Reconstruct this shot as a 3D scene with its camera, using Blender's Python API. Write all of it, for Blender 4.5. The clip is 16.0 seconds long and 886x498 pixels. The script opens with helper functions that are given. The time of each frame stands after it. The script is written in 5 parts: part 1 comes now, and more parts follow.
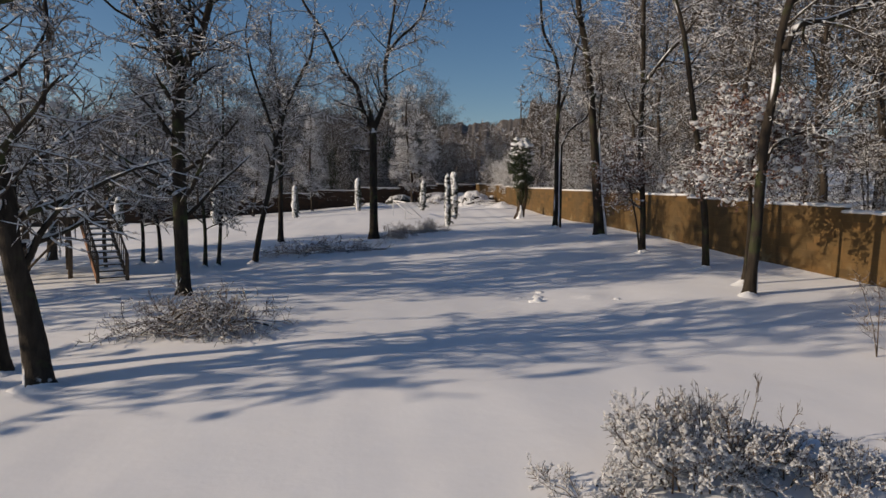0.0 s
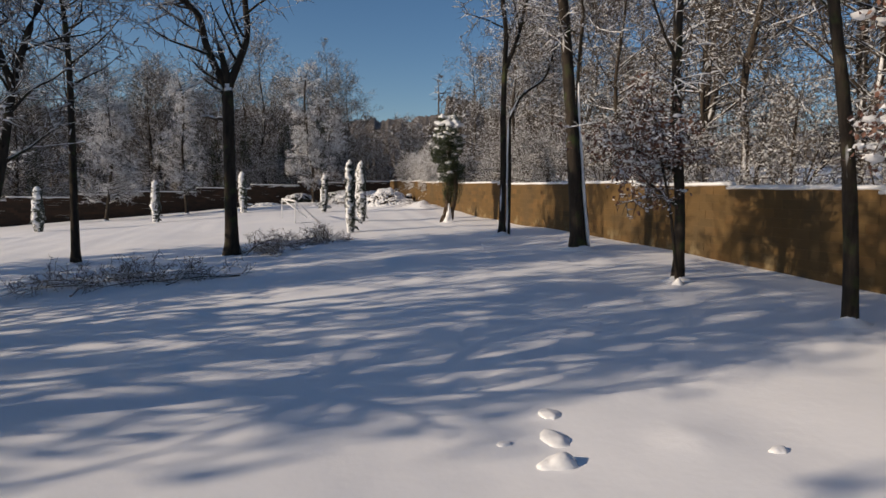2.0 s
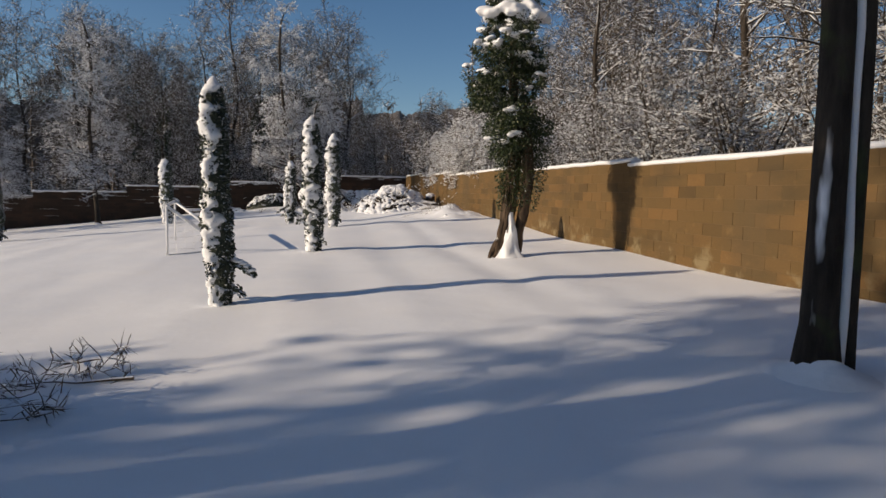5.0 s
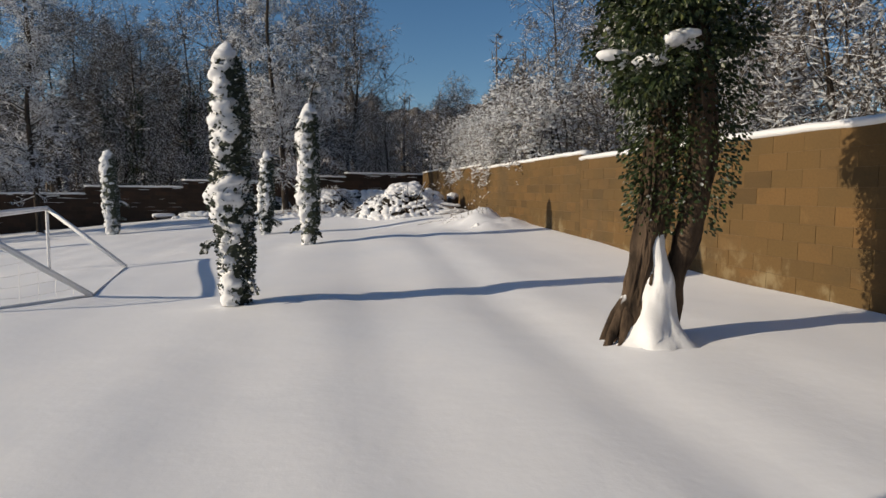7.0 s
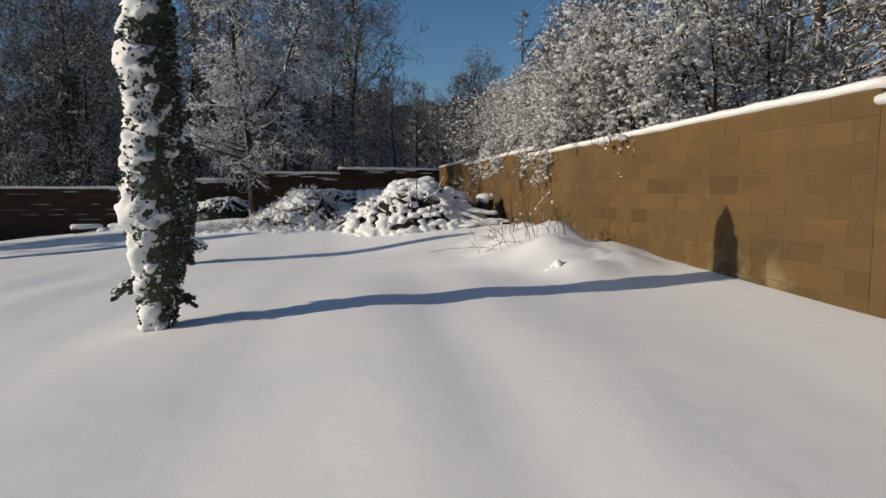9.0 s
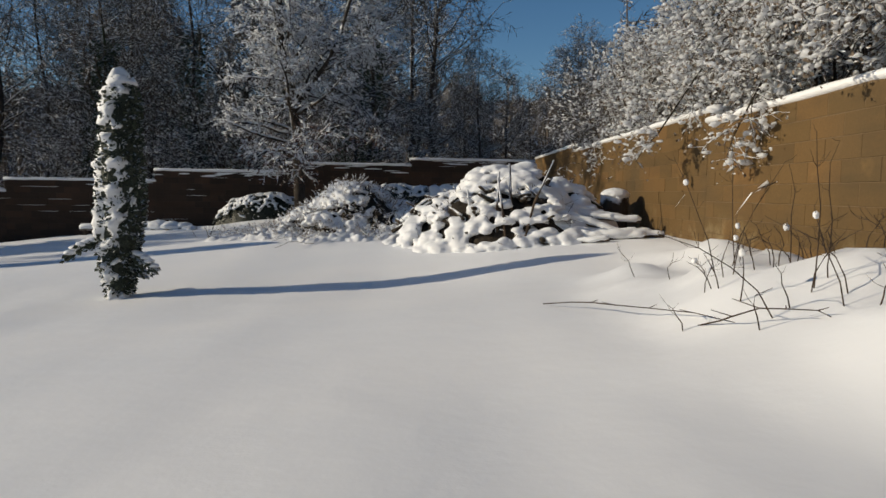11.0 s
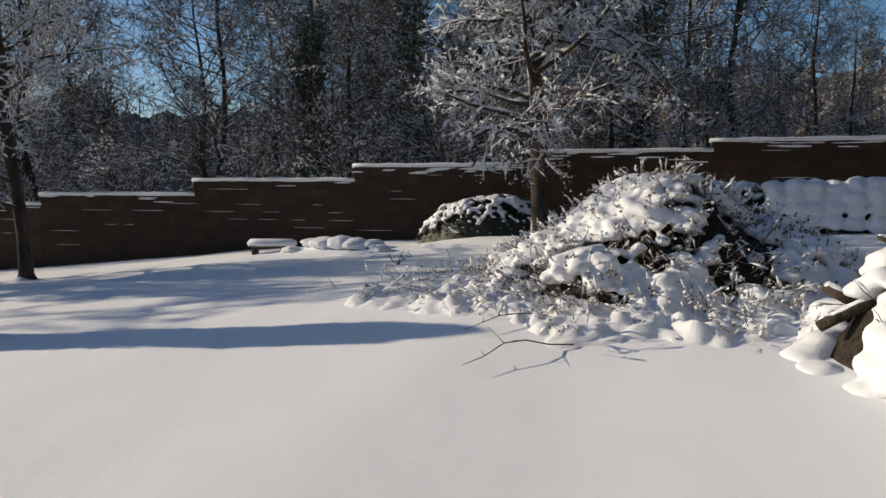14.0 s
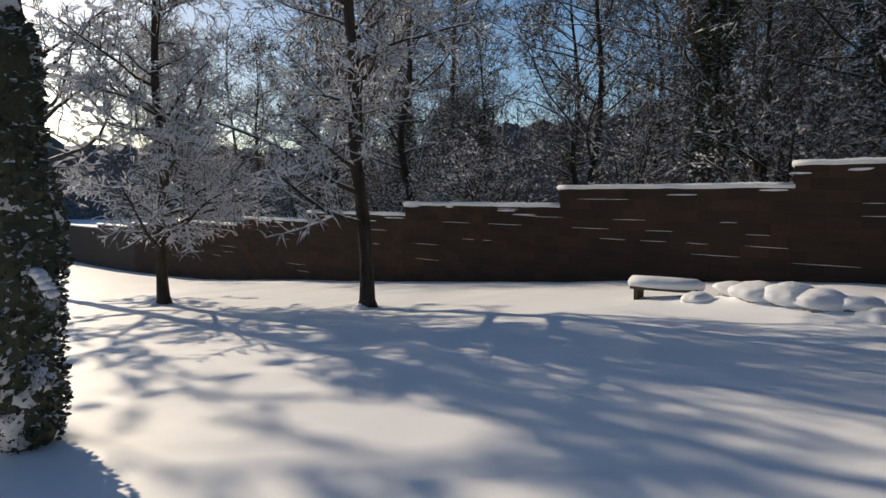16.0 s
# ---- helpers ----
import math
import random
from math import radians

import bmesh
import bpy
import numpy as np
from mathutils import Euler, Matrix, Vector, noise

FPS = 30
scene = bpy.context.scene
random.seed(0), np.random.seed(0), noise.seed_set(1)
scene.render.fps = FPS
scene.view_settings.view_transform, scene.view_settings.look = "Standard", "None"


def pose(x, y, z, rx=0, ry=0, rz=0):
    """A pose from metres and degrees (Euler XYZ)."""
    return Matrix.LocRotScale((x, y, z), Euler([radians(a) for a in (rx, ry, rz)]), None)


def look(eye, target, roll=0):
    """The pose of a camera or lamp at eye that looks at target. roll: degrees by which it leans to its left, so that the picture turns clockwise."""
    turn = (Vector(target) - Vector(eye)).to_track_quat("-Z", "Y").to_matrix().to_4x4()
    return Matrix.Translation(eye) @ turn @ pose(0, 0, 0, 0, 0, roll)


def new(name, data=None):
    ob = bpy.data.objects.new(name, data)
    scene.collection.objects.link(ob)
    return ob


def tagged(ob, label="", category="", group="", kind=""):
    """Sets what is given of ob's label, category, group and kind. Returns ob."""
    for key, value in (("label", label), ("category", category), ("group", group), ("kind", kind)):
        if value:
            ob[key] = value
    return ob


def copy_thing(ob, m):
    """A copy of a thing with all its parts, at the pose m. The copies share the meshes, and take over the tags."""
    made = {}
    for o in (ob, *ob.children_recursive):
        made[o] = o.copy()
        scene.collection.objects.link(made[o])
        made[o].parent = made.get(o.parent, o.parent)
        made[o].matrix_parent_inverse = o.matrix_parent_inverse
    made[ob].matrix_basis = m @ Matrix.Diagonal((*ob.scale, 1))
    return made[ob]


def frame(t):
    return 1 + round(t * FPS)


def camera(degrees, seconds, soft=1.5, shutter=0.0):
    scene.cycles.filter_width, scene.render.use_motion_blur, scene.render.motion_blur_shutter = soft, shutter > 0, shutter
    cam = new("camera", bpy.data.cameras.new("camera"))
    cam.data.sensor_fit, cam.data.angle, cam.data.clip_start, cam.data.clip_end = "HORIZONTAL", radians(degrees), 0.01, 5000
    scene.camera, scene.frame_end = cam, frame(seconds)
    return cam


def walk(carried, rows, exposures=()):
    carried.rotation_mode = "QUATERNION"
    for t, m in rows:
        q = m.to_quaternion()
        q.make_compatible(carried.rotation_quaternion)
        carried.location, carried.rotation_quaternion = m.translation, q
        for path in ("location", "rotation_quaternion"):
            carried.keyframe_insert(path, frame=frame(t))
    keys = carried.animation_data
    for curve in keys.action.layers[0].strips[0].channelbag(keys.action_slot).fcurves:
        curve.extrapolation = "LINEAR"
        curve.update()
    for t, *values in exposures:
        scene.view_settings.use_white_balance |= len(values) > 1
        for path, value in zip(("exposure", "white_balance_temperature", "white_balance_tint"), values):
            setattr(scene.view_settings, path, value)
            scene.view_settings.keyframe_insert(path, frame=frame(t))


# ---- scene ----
cam = camera(69.8, 16.0)
PATH = [
    (0, (-0.381, 0.838, 3.945), (-0.151, 2.816, 3.751), 1.0),
    (0.5, (-0.091, 3.123, 3.879), (0.146, 5.1, 3.684), 0.9),
    (1, (0.231, 5.533, 3.796), (0.552, 7.498, 3.604), 1.0),
    (1.5, (0.719, 8.059, 3.705), (1.148, 10.004, 3.516), 1.1),
    (2, (1.342, 10.729, 3.544), (1.833, 12.659, 3.36), 1.0),
    (2.5, (2.135, 13.665, 3.434), (2.62, 15.596, 3.25), 1.0),
    (3, (2.88, 16.656, 3.395), (3.352, 18.59, 3.212), 1.0),
    (3.5, (3.569, 19.756, 3.313), (4.027, 21.694, 3.133), 1.1),
    (4, (4.319, 22.944, 3.304), (4.727, 24.894, 3.126), 1.1),
    (4.5, (4.848, 25.688, 3.298), (5.242, 27.64, 3.119), 1.0),
    (5, (5.335, 28.323, 3.279), (5.731, 30.276, 3.102), 0.9),
    (5.2, (5.519, 29.23, 3.305), (5.887, 31.187, 3.123), 0.8),
    (7.3, (6.728, 36.617, 3.25), (7.054, 38.583, 3.072), 0.4),
    (7.5, (6.922, 37.483, 3.261), (7.239, 39.45, 3.082), 0.3),
    (8, (7.269, 39.79, 3.328), (7.579, 41.758, 3.149), 0.3),
    (8.2, (7.331, 40.742, 3.345), (7.654, 42.708, 3.166), 0.2),
    (10.3, (8.081, 47.417, 3.14), (8.215, 49.404, 2.961), 0.5),
    (10.5, (8.108, 47.99, 3.136), (8.217, 49.979, 2.958), 0.7),
    (11, (8.078, 49.373, 3.141), (8.097, 51.365, 2.962), 0.7),
    (11.5, (8.016, 50.806, 3.143), (7.921, 52.796, 2.961), 0.6),
    (12, (7.955, 52.26, 3.122), (7.76, 54.242, 2.942), 0.5),
    (12.5, (7.777, 53.487, 3.127), (7.385, 55.439, 2.944), 0.3),
    (13, (7.384, 54.368, 3.196), (6.741, 56.252, 3.0), -0.1),
    (13.5, (7.018, 55.397, 3.164), (6.328, 57.264, 2.974), 0.1),
    (14, (6.583, 56.323, 3.214), (5.875, 58.184, 3.021), 0.1),
    (14.5, (6.142, 57.265, 3.32), (5.323, 59.079, 3.117), -0.0),
    (15, (5.542, 58.242, 3.352), (4.522, 59.951, 3.151), -0.2),
    (15.5, (4.701, 59.098, 3.351), (3.398, 60.603, 3.158), -0.1),
    (16, (3.572, 59.826, 3.307), (1.98, 61.024, 3.13), -0.2),
]

walk(cam, [(t, look(eye, target, roll)) for t, eye, target, roll in PATH], exposures=[(t, stops, kelvin, tint) for t, stops, kelvin, tint in ((0, -0.36, 7700, 13), (1.5, -0.22, 7700, 13), (2.5, -0.16, 7700, 13), (3.5, -0.2, 7700, 14), (5, -0.16, 7700, 12), (7.5, -0.25, 7300, 8), (10.5, -0.33, 7250, 6), (11.5, -0.27, 7300, 5), (13, -0.15, 7350, 6), (14.5, 0.0, 7550, 9), (16, 0.05, 7700, 9))])

# ---- light ----
SUN_UP = radians(19.8)
sky = bpy.data.worlds.new("winter_sky")
scene.world = sky
sky.use_nodes = True
sky_tex = sky.node_tree.nodes.new("ShaderNodeTexSky")
sky_tex.sky_type = "NISHITA"
sky_tex.sun_disc = False
sky_tex.sun_elevation = SUN_UP
sky_tex.sun_rotation = radians(-94.0)
sky_tex.altitude = 1500
sky_tex.air_density = 1.0
sky_tex.dust_density = 1.6
sky_tex.ozone_density = 2.6
sky_back = sky.node_tree.nodes["Background"]
sky_back.inputs["Strength"].default_value = 0.114
sky_tint = sky.node_tree.nodes.new("ShaderNodeHueSaturation")
sky_tint.inputs["Saturation"].default_value = 1.22
sky_tint.inputs["Hue"].default_value = 0.503
sky.node_tree.links.new(sky_tex.outputs[0], sky_tint.inputs["Color"])
sky.node_tree.links.new(sky_tint.outputs[0], sky_back.inputs["Color"])
sun_data = bpy.data.lights.new("sun", "SUN")
sun_data.energy = 4.35
sun_data.angle = radians(0.53)
sun_data.color = (1.0, 0.9, 0.775)
sun = new("sun", sun_data)
sun.matrix_world = look((-40 * math.cos(radians(4.0)), -40 * math.sin(radians(4.0)), 40 * math.tan(SUN_UP)), (0, 0, 0))

# ---- materials ----
WIND = Vector((-0.82, -0.48, 0.28)).normalized()


class Mat:
    """A node material with short ways to add noise and mixes."""

    def __init__(self, name, rough=0.8, spec=0.3):
        self.mat = bpy.data.materials.new(name)
        self.mat.use_nodes = True
        self.nt = self.mat.node_tree
        self.bsdf = self.nt.nodes["Principled BSDF"]
        self.bsdf.inputs["Roughness"].default_value = rough
        self.bsdf.inputs["Specular IOR Level"].default_value = spec
        self.geo = self.nt.nodes.new("ShaderNodeNewGeometry")
        self.tex = self.nt.nodes.new("ShaderNodeTexCoord")

    def node(self, kind, **props):
        n = self.nt.nodes.new(kind)
        for key, value in props.items():
            n.inputs[key].default_value = value
        return n

    def link(self, a, b):
        self.nt.links.new(a, b)

    def noise(self, scale, detail=4.0, rough=0.55, world=True, stretch=None):
        n = self.node("ShaderNodeTexNoise", Scale=scale, Detail=detail, Roughness=rough)
        src = self.geo.outputs["Position"] if world else self.tex.outputs["Object"]
        if stretch:
            m = self.node("ShaderNodeMapping", Scale=stretch)
            self.link(src, m.inputs["Vector"])
            src = m.outputs["Vector"]
        self.link(src, n.inputs["Vector"])
        return n.outputs["Fac"]

    def ramp(self, fac, stops):
        r = self.nt.nodes.new("ShaderNodeValToRGB")
        e = r.color_ramp.elements
        while len(e) < len(stops):
            e.new(0.5)
        for el, (pos, col) in zip(e, stops):
            el.position = pos
            el.color = (*col, 1) if len(col) == 3 else col
        self.link(fac, r.inputs["Fac"])
        return r.outputs["Color"]

    def step(self, fac, lo, hi):
        m = self.node("ShaderNodeMapRange")
        m.inputs["From Min"].default_value = lo
        m.inputs["From Max"].default_value = hi
        self.link(fac, m.inputs["Value"])
        return m.outputs["Result"]

    def math(self, op, a, b):
        m = self.nt.nodes.new("ShaderNodeMath")
        m.operation = op
        for sock, v in zip(m.inputs, (a, b)):
            if isinstance(v, (int, float)):
                sock.default_value = v
            else:
                self.link(v, sock)
        return m.outputs[0]

    def mix(self, fac, a, b):
        m = self.nt.nodes.new("ShaderNodeMix")
        m.data_type = "RGBA"
        for sock, v in ((m.inputs["Factor"], fac), (m.inputs["A"], a), (m.inputs["B"], b)):
            if isinstance(v, (int, float)):
                sock.default_value = v
            elif isinstance(v, tuple):
                sock.default_value = (*v, 1)
            else:
                self.link(v, sock)
        return m.outputs["Result"]

    def facing(self, direction):
        d = self.nt.nodes.new("ShaderNodeVectorMath")
        d.operation = "DOT_PRODUCT"
        d.inputs[1].default_value = direction
        self.link(self.geo.outputs["Normal"], d.inputs[0])
        return d.outputs["Value"]

    def color(self, socket):
        self.link(socket, self.bsdf.inputs["Base Color"])

    def bump(self, height, strength, distance):
        b = self.node("ShaderNodeBump", Strength=strength, Distance=distance)
        self.link(height, b.inputs["Height"])
        self.link(b.outputs["Normal"], self.bsdf.inputs["Normal"])

    def any_random(self):
        info = self.nt.nodes.new("ShaderNodeObjectInfo")
        return self.math("FRACT", self.math("ADD", info.outputs["Random"], self.geo.outputs["Random Per Island"]), 0)


SNOW = (0.8, 0.815, 0.84)


def snow_material(name, scale=6.0, depth=0.05, clean=1.0):
    m = Mat(name, rough=0.62, spec=0.25)
    m.color(m.ramp(m.noise(0.5, 3), [(0.3, tuple(c * clean for c in (0.83, 0.85, 0.88))), (0.7, tuple(c * clean for c in (0.9, 0.905, 0.915)))]))
    fine = m.math("MULTIPLY", m.noise(scale * 9, 4, 0.6), 0.12)
    m.bump(m.math("ADD", m.noise(scale, 3, 0.45), fine), 0.45, depth)
    return m.mat


def bark_material(name, dark, light, snow_top=0.35, wind=0.78, green=0.0):
    """Furrowed bark with snow lying on what faces up and stuck to the windward side."""
    m = Mat(name, rough=0.9, spec=0.2)
    grain = m.noise(9, 6, 0.65, stretch=(1, 1, 0.22))
    col = m.ramp(grain, [(0.3, dark), (0.72, light)])
    if green:
        col = m.mix(m.step(m.noise(2.2, 3), 0.55, 0.75), col, (0.05, 0.065, 0.025))
    patch = m.math("MULTIPLY", m.math("SUBTRACT", m.noise(5, 4), 0.5), 0.9)
    up = m.step(m.math("ADD", m.facing((0, 0, 1)), patch), snow_top, snow_top + 0.12)
    streak = m.math("MULTIPLY", m.math("SUBTRACT", m.noise(2.5, 4, 0.6, stretch=(1, 1, 0.2)), 0.5), 1.1)
    side = m.step(m.math("ADD", m.facing(WIND), streak), wind, wind + 0.12)
    white = m.math("MAXIMUM", up, side)
    m.color(m.mix(white, col, SNOW))
    m.bump(grain, 0.9, 0.045)
    return m.mat


def leaf_material(name, stops, rough=0.55, snow=None):
    m = Mat(name, rough=rough, spec=0.4)
    col = m.ramp(m.any_random(), stops)
    if snow is not None:
        patch = m.math("MULTIPLY", m.math("SUBTRACT", m.noise(7, 3), 0.5), 1.2)
        col = m.mix(m.step(m.math("ADD", m.facing((0, 0, 1)), patch), snow, snow + 0.2), col, SNOW)
    m.color(col)
    return m.mat


def block_material(name, stops, stain, lime=None):
    m = Mat(name, rough=0.92, spec=0.15)
    col = m.ramp(m.any_random(), stops)
    grain = m.noise(38, 4, 0.7)
    col = m.mix(m.math("MULTIPLY", m.step(grain, 0.35, 0.75), 0.35), col, tuple(c * 0.62 for c in stops[0][1]))
    col = m.mix(m.math("MULTIPLY", m.step(m.noise(0.55, 4, stretch=(1, 1, 0.5)), 0.5, 0.72), 0.55), col, stain)
    col = m.mix(m.math("MULTIPLY", m.step(m.noise(1.7, 5, 0.6, stretch=(0.4, 0.4, 1.3)), 0.48, 0.7), 0.5), col, tuple(c * 0.7 for c in stain))
    col = m.mix(m.math("MULTIPLY", m.step(m.noise(3.1, 4, 0.6), 0.62, 0.75), 0.22), col, tuple(min(1, c * 2.2) for c in stops[1][1]))
    if lime:
        # pale lime and lichen on the lowest courses, which climb with the ground
        place = m.nt.nodes.new("ShaderNodeSeparateXYZ")
        m.link(m.geo.outputs["Position"], place.inputs[0])
        above = m.math("SUBTRACT", place.outputs["Z"], m.math("ADD", m.math("MULTIPLY", place.outputs["Y"], 0.0165), 1.5))
        patch = m.math("MULTIPLY", m.step(m.noise(2.3, 5, 0.62), 0.53, 0.66), m.step(above, 0.5, 0.15))
        col = m.mix(m.math("MULTIPLY", patch, 0.6), col, lime)
    m.color(col)
    m.bump(grain, 0.5, 0.006)
    return m.mat


def plain_material(name, a, b, scale=12.0, rough=0.8, bump=0.004, stretch=None, metal=0.0):
    m = Mat(name, rough=rough)
    n = m.noise(scale, 5, stretch=stretch)
    m.color(m.ramp(n, [(0.3, a), (0.7, b)]))
    m.bump(n, 0.5, bump)
    m.bsdf.inputs["Metallic"].default_value = metal
    return m.mat


M_GROUND = snow_material("snow_ground", 1.6, 0.034)
M_SNOW = snow_material("snow_lying", 7.0, 0.03, 0.9)
M_FLAKE = snow_material("snow_on_twigs", 9.0, 0.02, 0.92)
for links, tree in ((M_FLAKE.node_tree.links, M_FLAKE.node_tree),):
    glow, both = tree.nodes.new("ShaderNodeBsdfTranslucent"), tree.nodes.new("ShaderNodeMixShader")
    glow.inputs["Color"].default_value = (0.9, 0.91, 0.93, 1)
    both.inputs["Fac"].default_value = 0.55
    links.new(tree.nodes["Principled BSDF"].outputs[0], both.inputs[1])
    links.new(glow.outputs[0], both.inputs[2])
    links.new(both.outputs[0], tree.nodes["Material Output"].inputs["Surface"])
M_TRUNK = bark_material("bark_trunk", (0.016, 0.0125, 0.01), (0.055, 0.044, 0.034), 0.46, 1.06, 1.0)
M_VINE = bark_material("bark_vine", (0.014, 0.01, 0.007), (0.14, 0.095, 0.064), 0.78, 1.2)
M_LIMB = bark_material("bark_snowy", (0.02, 0.016, 0.013), (0.085, 0.067, 0.052), 0.34, 1.0)
M_TWIG = bark_material("twig_snowy", (0.05, 0.039, 0.031), (0.14, 0.11, 0.088), 0.38, 0.98)
M_FROST = bark_material("twig_frosted", (0.06, 0.048, 0.04), (0.15, 0.122, 0.1), 0.15, 0.85)
M_FOREST = bark_material("woodland_twig", (0.05, 0.041, 0.034), (0.15, 0.123, 0.1), 0.46, 1.05)
M_DARK = bark_material("bark_dark", (0.025, 0.02, 0.016), (0.085, 0.067, 0.05), 0.5, 1.0, 1.0)
M_STICK = bark_material("stick", (0.05, 0.035, 0.024), (0.17, 0.12, 0.085), 0.5, 0.95)
M_IVY = leaf_material("ivy_leaf", [(0.0, (0.018, 0.032, 0.012)), (0.75, (0.03, 0.046, 0.016)), (1.0, (0.09, 0.105, 0.03))], 0.42, 0.8)
M_CYPRESS = leaf_material("cypress_sprig", [(0.0, (0.024, 0.032, 0.022)), (1.0, (0.065, 0.078, 0.05))], 0.75, 0.5)
M_EVERGREEN = leaf_material("evergreen", [(0.0, (0.008, 0.011, 0.007)), (1.0, (0.035, 0.042, 0.026))], 0.6)
M_DRY = leaf_material("dry_leaf", [(0.0, (0.09, 0.068, 0.05)), (1.0, (0.25, 0.195, 0.145))], 0.8, 0.35)
M_BEECH = leaf_material("withered_leaf", [(0.0, (0.07, 0.03, 0.022)), (0.6, (0.14, 0.068, 0.05)), (1.0, (0.21, 0.125, 0.09))], 0.7, 0.42)
M_BLOCK = block_material("tan_block", [(0.0, (0.1, 0.063, 0.029)), (0.15, (0.128, 0.08, 0.034)), (0.85, (0.148, 0.088, 0.037)), (1.0, (0.178, 0.1, 0.04))], (0.085, 0.064, 0.038), (0.27, 0.215, 0.125))
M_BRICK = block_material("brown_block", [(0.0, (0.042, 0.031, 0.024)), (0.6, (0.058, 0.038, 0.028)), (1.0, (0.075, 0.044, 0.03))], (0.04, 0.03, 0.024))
M_MORTAR = plain_material("mortar", (0.11, 0.072, 0.037), (0.155, 0.102, 0.053), 20)
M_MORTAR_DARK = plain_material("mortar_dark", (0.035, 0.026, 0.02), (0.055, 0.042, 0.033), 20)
M_WOOD = plain_material("weathered_wood", (0.04, 0.03, 0.022), (0.12, 0.088, 0.062), 14, 0.85, 0.004, (1, 1, 0.2))
M_REDWOOD = plain_material("reddish_wood", (0.16, 0.075, 0.04), (0.3, 0.15, 0.085), 14, 0.8, 0.004, (1, 1, 0.2))
M_LOG_END = plain_material("sawn_wood", (0.3, 0.2, 0.11), (0.48, 0.34, 0.2), 25)
M_TUBE = plain_material("white_paint", (0.7, 0.71, 0.72), (0.82, 0.82, 0.82), 9, 0.45, 0.001)
M_STONE = plain_material("stone", (0.13, 0.12, 0.11), (0.3, 0.28, 0.26), 8, 0.9, 0.01)
def rise_material():
    m = Mat("wooded_rise", rough=0.95, spec=0.1)
    trunks = m.noise(1.6, 6, 0.7, stretch=(1, 1, 0.12))
    col = m.ramp(trunks, [(0.35, (0.05, 0.046, 0.046)), (0.6, (0.16, 0.147, 0.142))])
    white = m.step(m.noise(2.4, 6, 0.75), 0.52, 0.68)
    m.color(m.mix(m.math("MULTIPLY", white, 0.4), col, (0.55, 0.56, 0.58)))
    return m.mat


M_RISE = rise_material()
M_STALK = plain_material("dead_stalk", (0.022, 0.015, 0.011), (0.07, 0.046, 0.03), 30, 0.9, 0.002)
# near-black: paints in the shade seen through the holes in the heaps' snow
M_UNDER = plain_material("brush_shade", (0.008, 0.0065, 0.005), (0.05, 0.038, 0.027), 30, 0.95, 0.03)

# ---- mesh helpers ----
def unit_ball(subdivisions):
    bm = bmesh.new()
    bmesh.ops.create_icosphere(bm, subdivisions=subdivisions, radius=1)
    bm.verts.ensure_lookup_table()
    out = [v.co.copy() for v in bm.verts], [[v.index for v in f.verts] for f in bm.faces]
    bm.free()
    return out


BALL = {1: unit_ball(1), 2: unit_ball(2), 3: unit_ball(3)}
OCTA = [Vector(v) for v in ((1, 0, 0), (0, 1, 0), (-1, 0, 0), (0, -1, 0), (0, 0, 1), (0, 0, -0.6))], [[0, 1, 4], [1, 2, 4], [2, 3, 4], [3, 0, 4], [1, 0, 5], [2, 1, 5], [3, 2, 5], [0, 3, 5]]
BALL[0] = OCTA


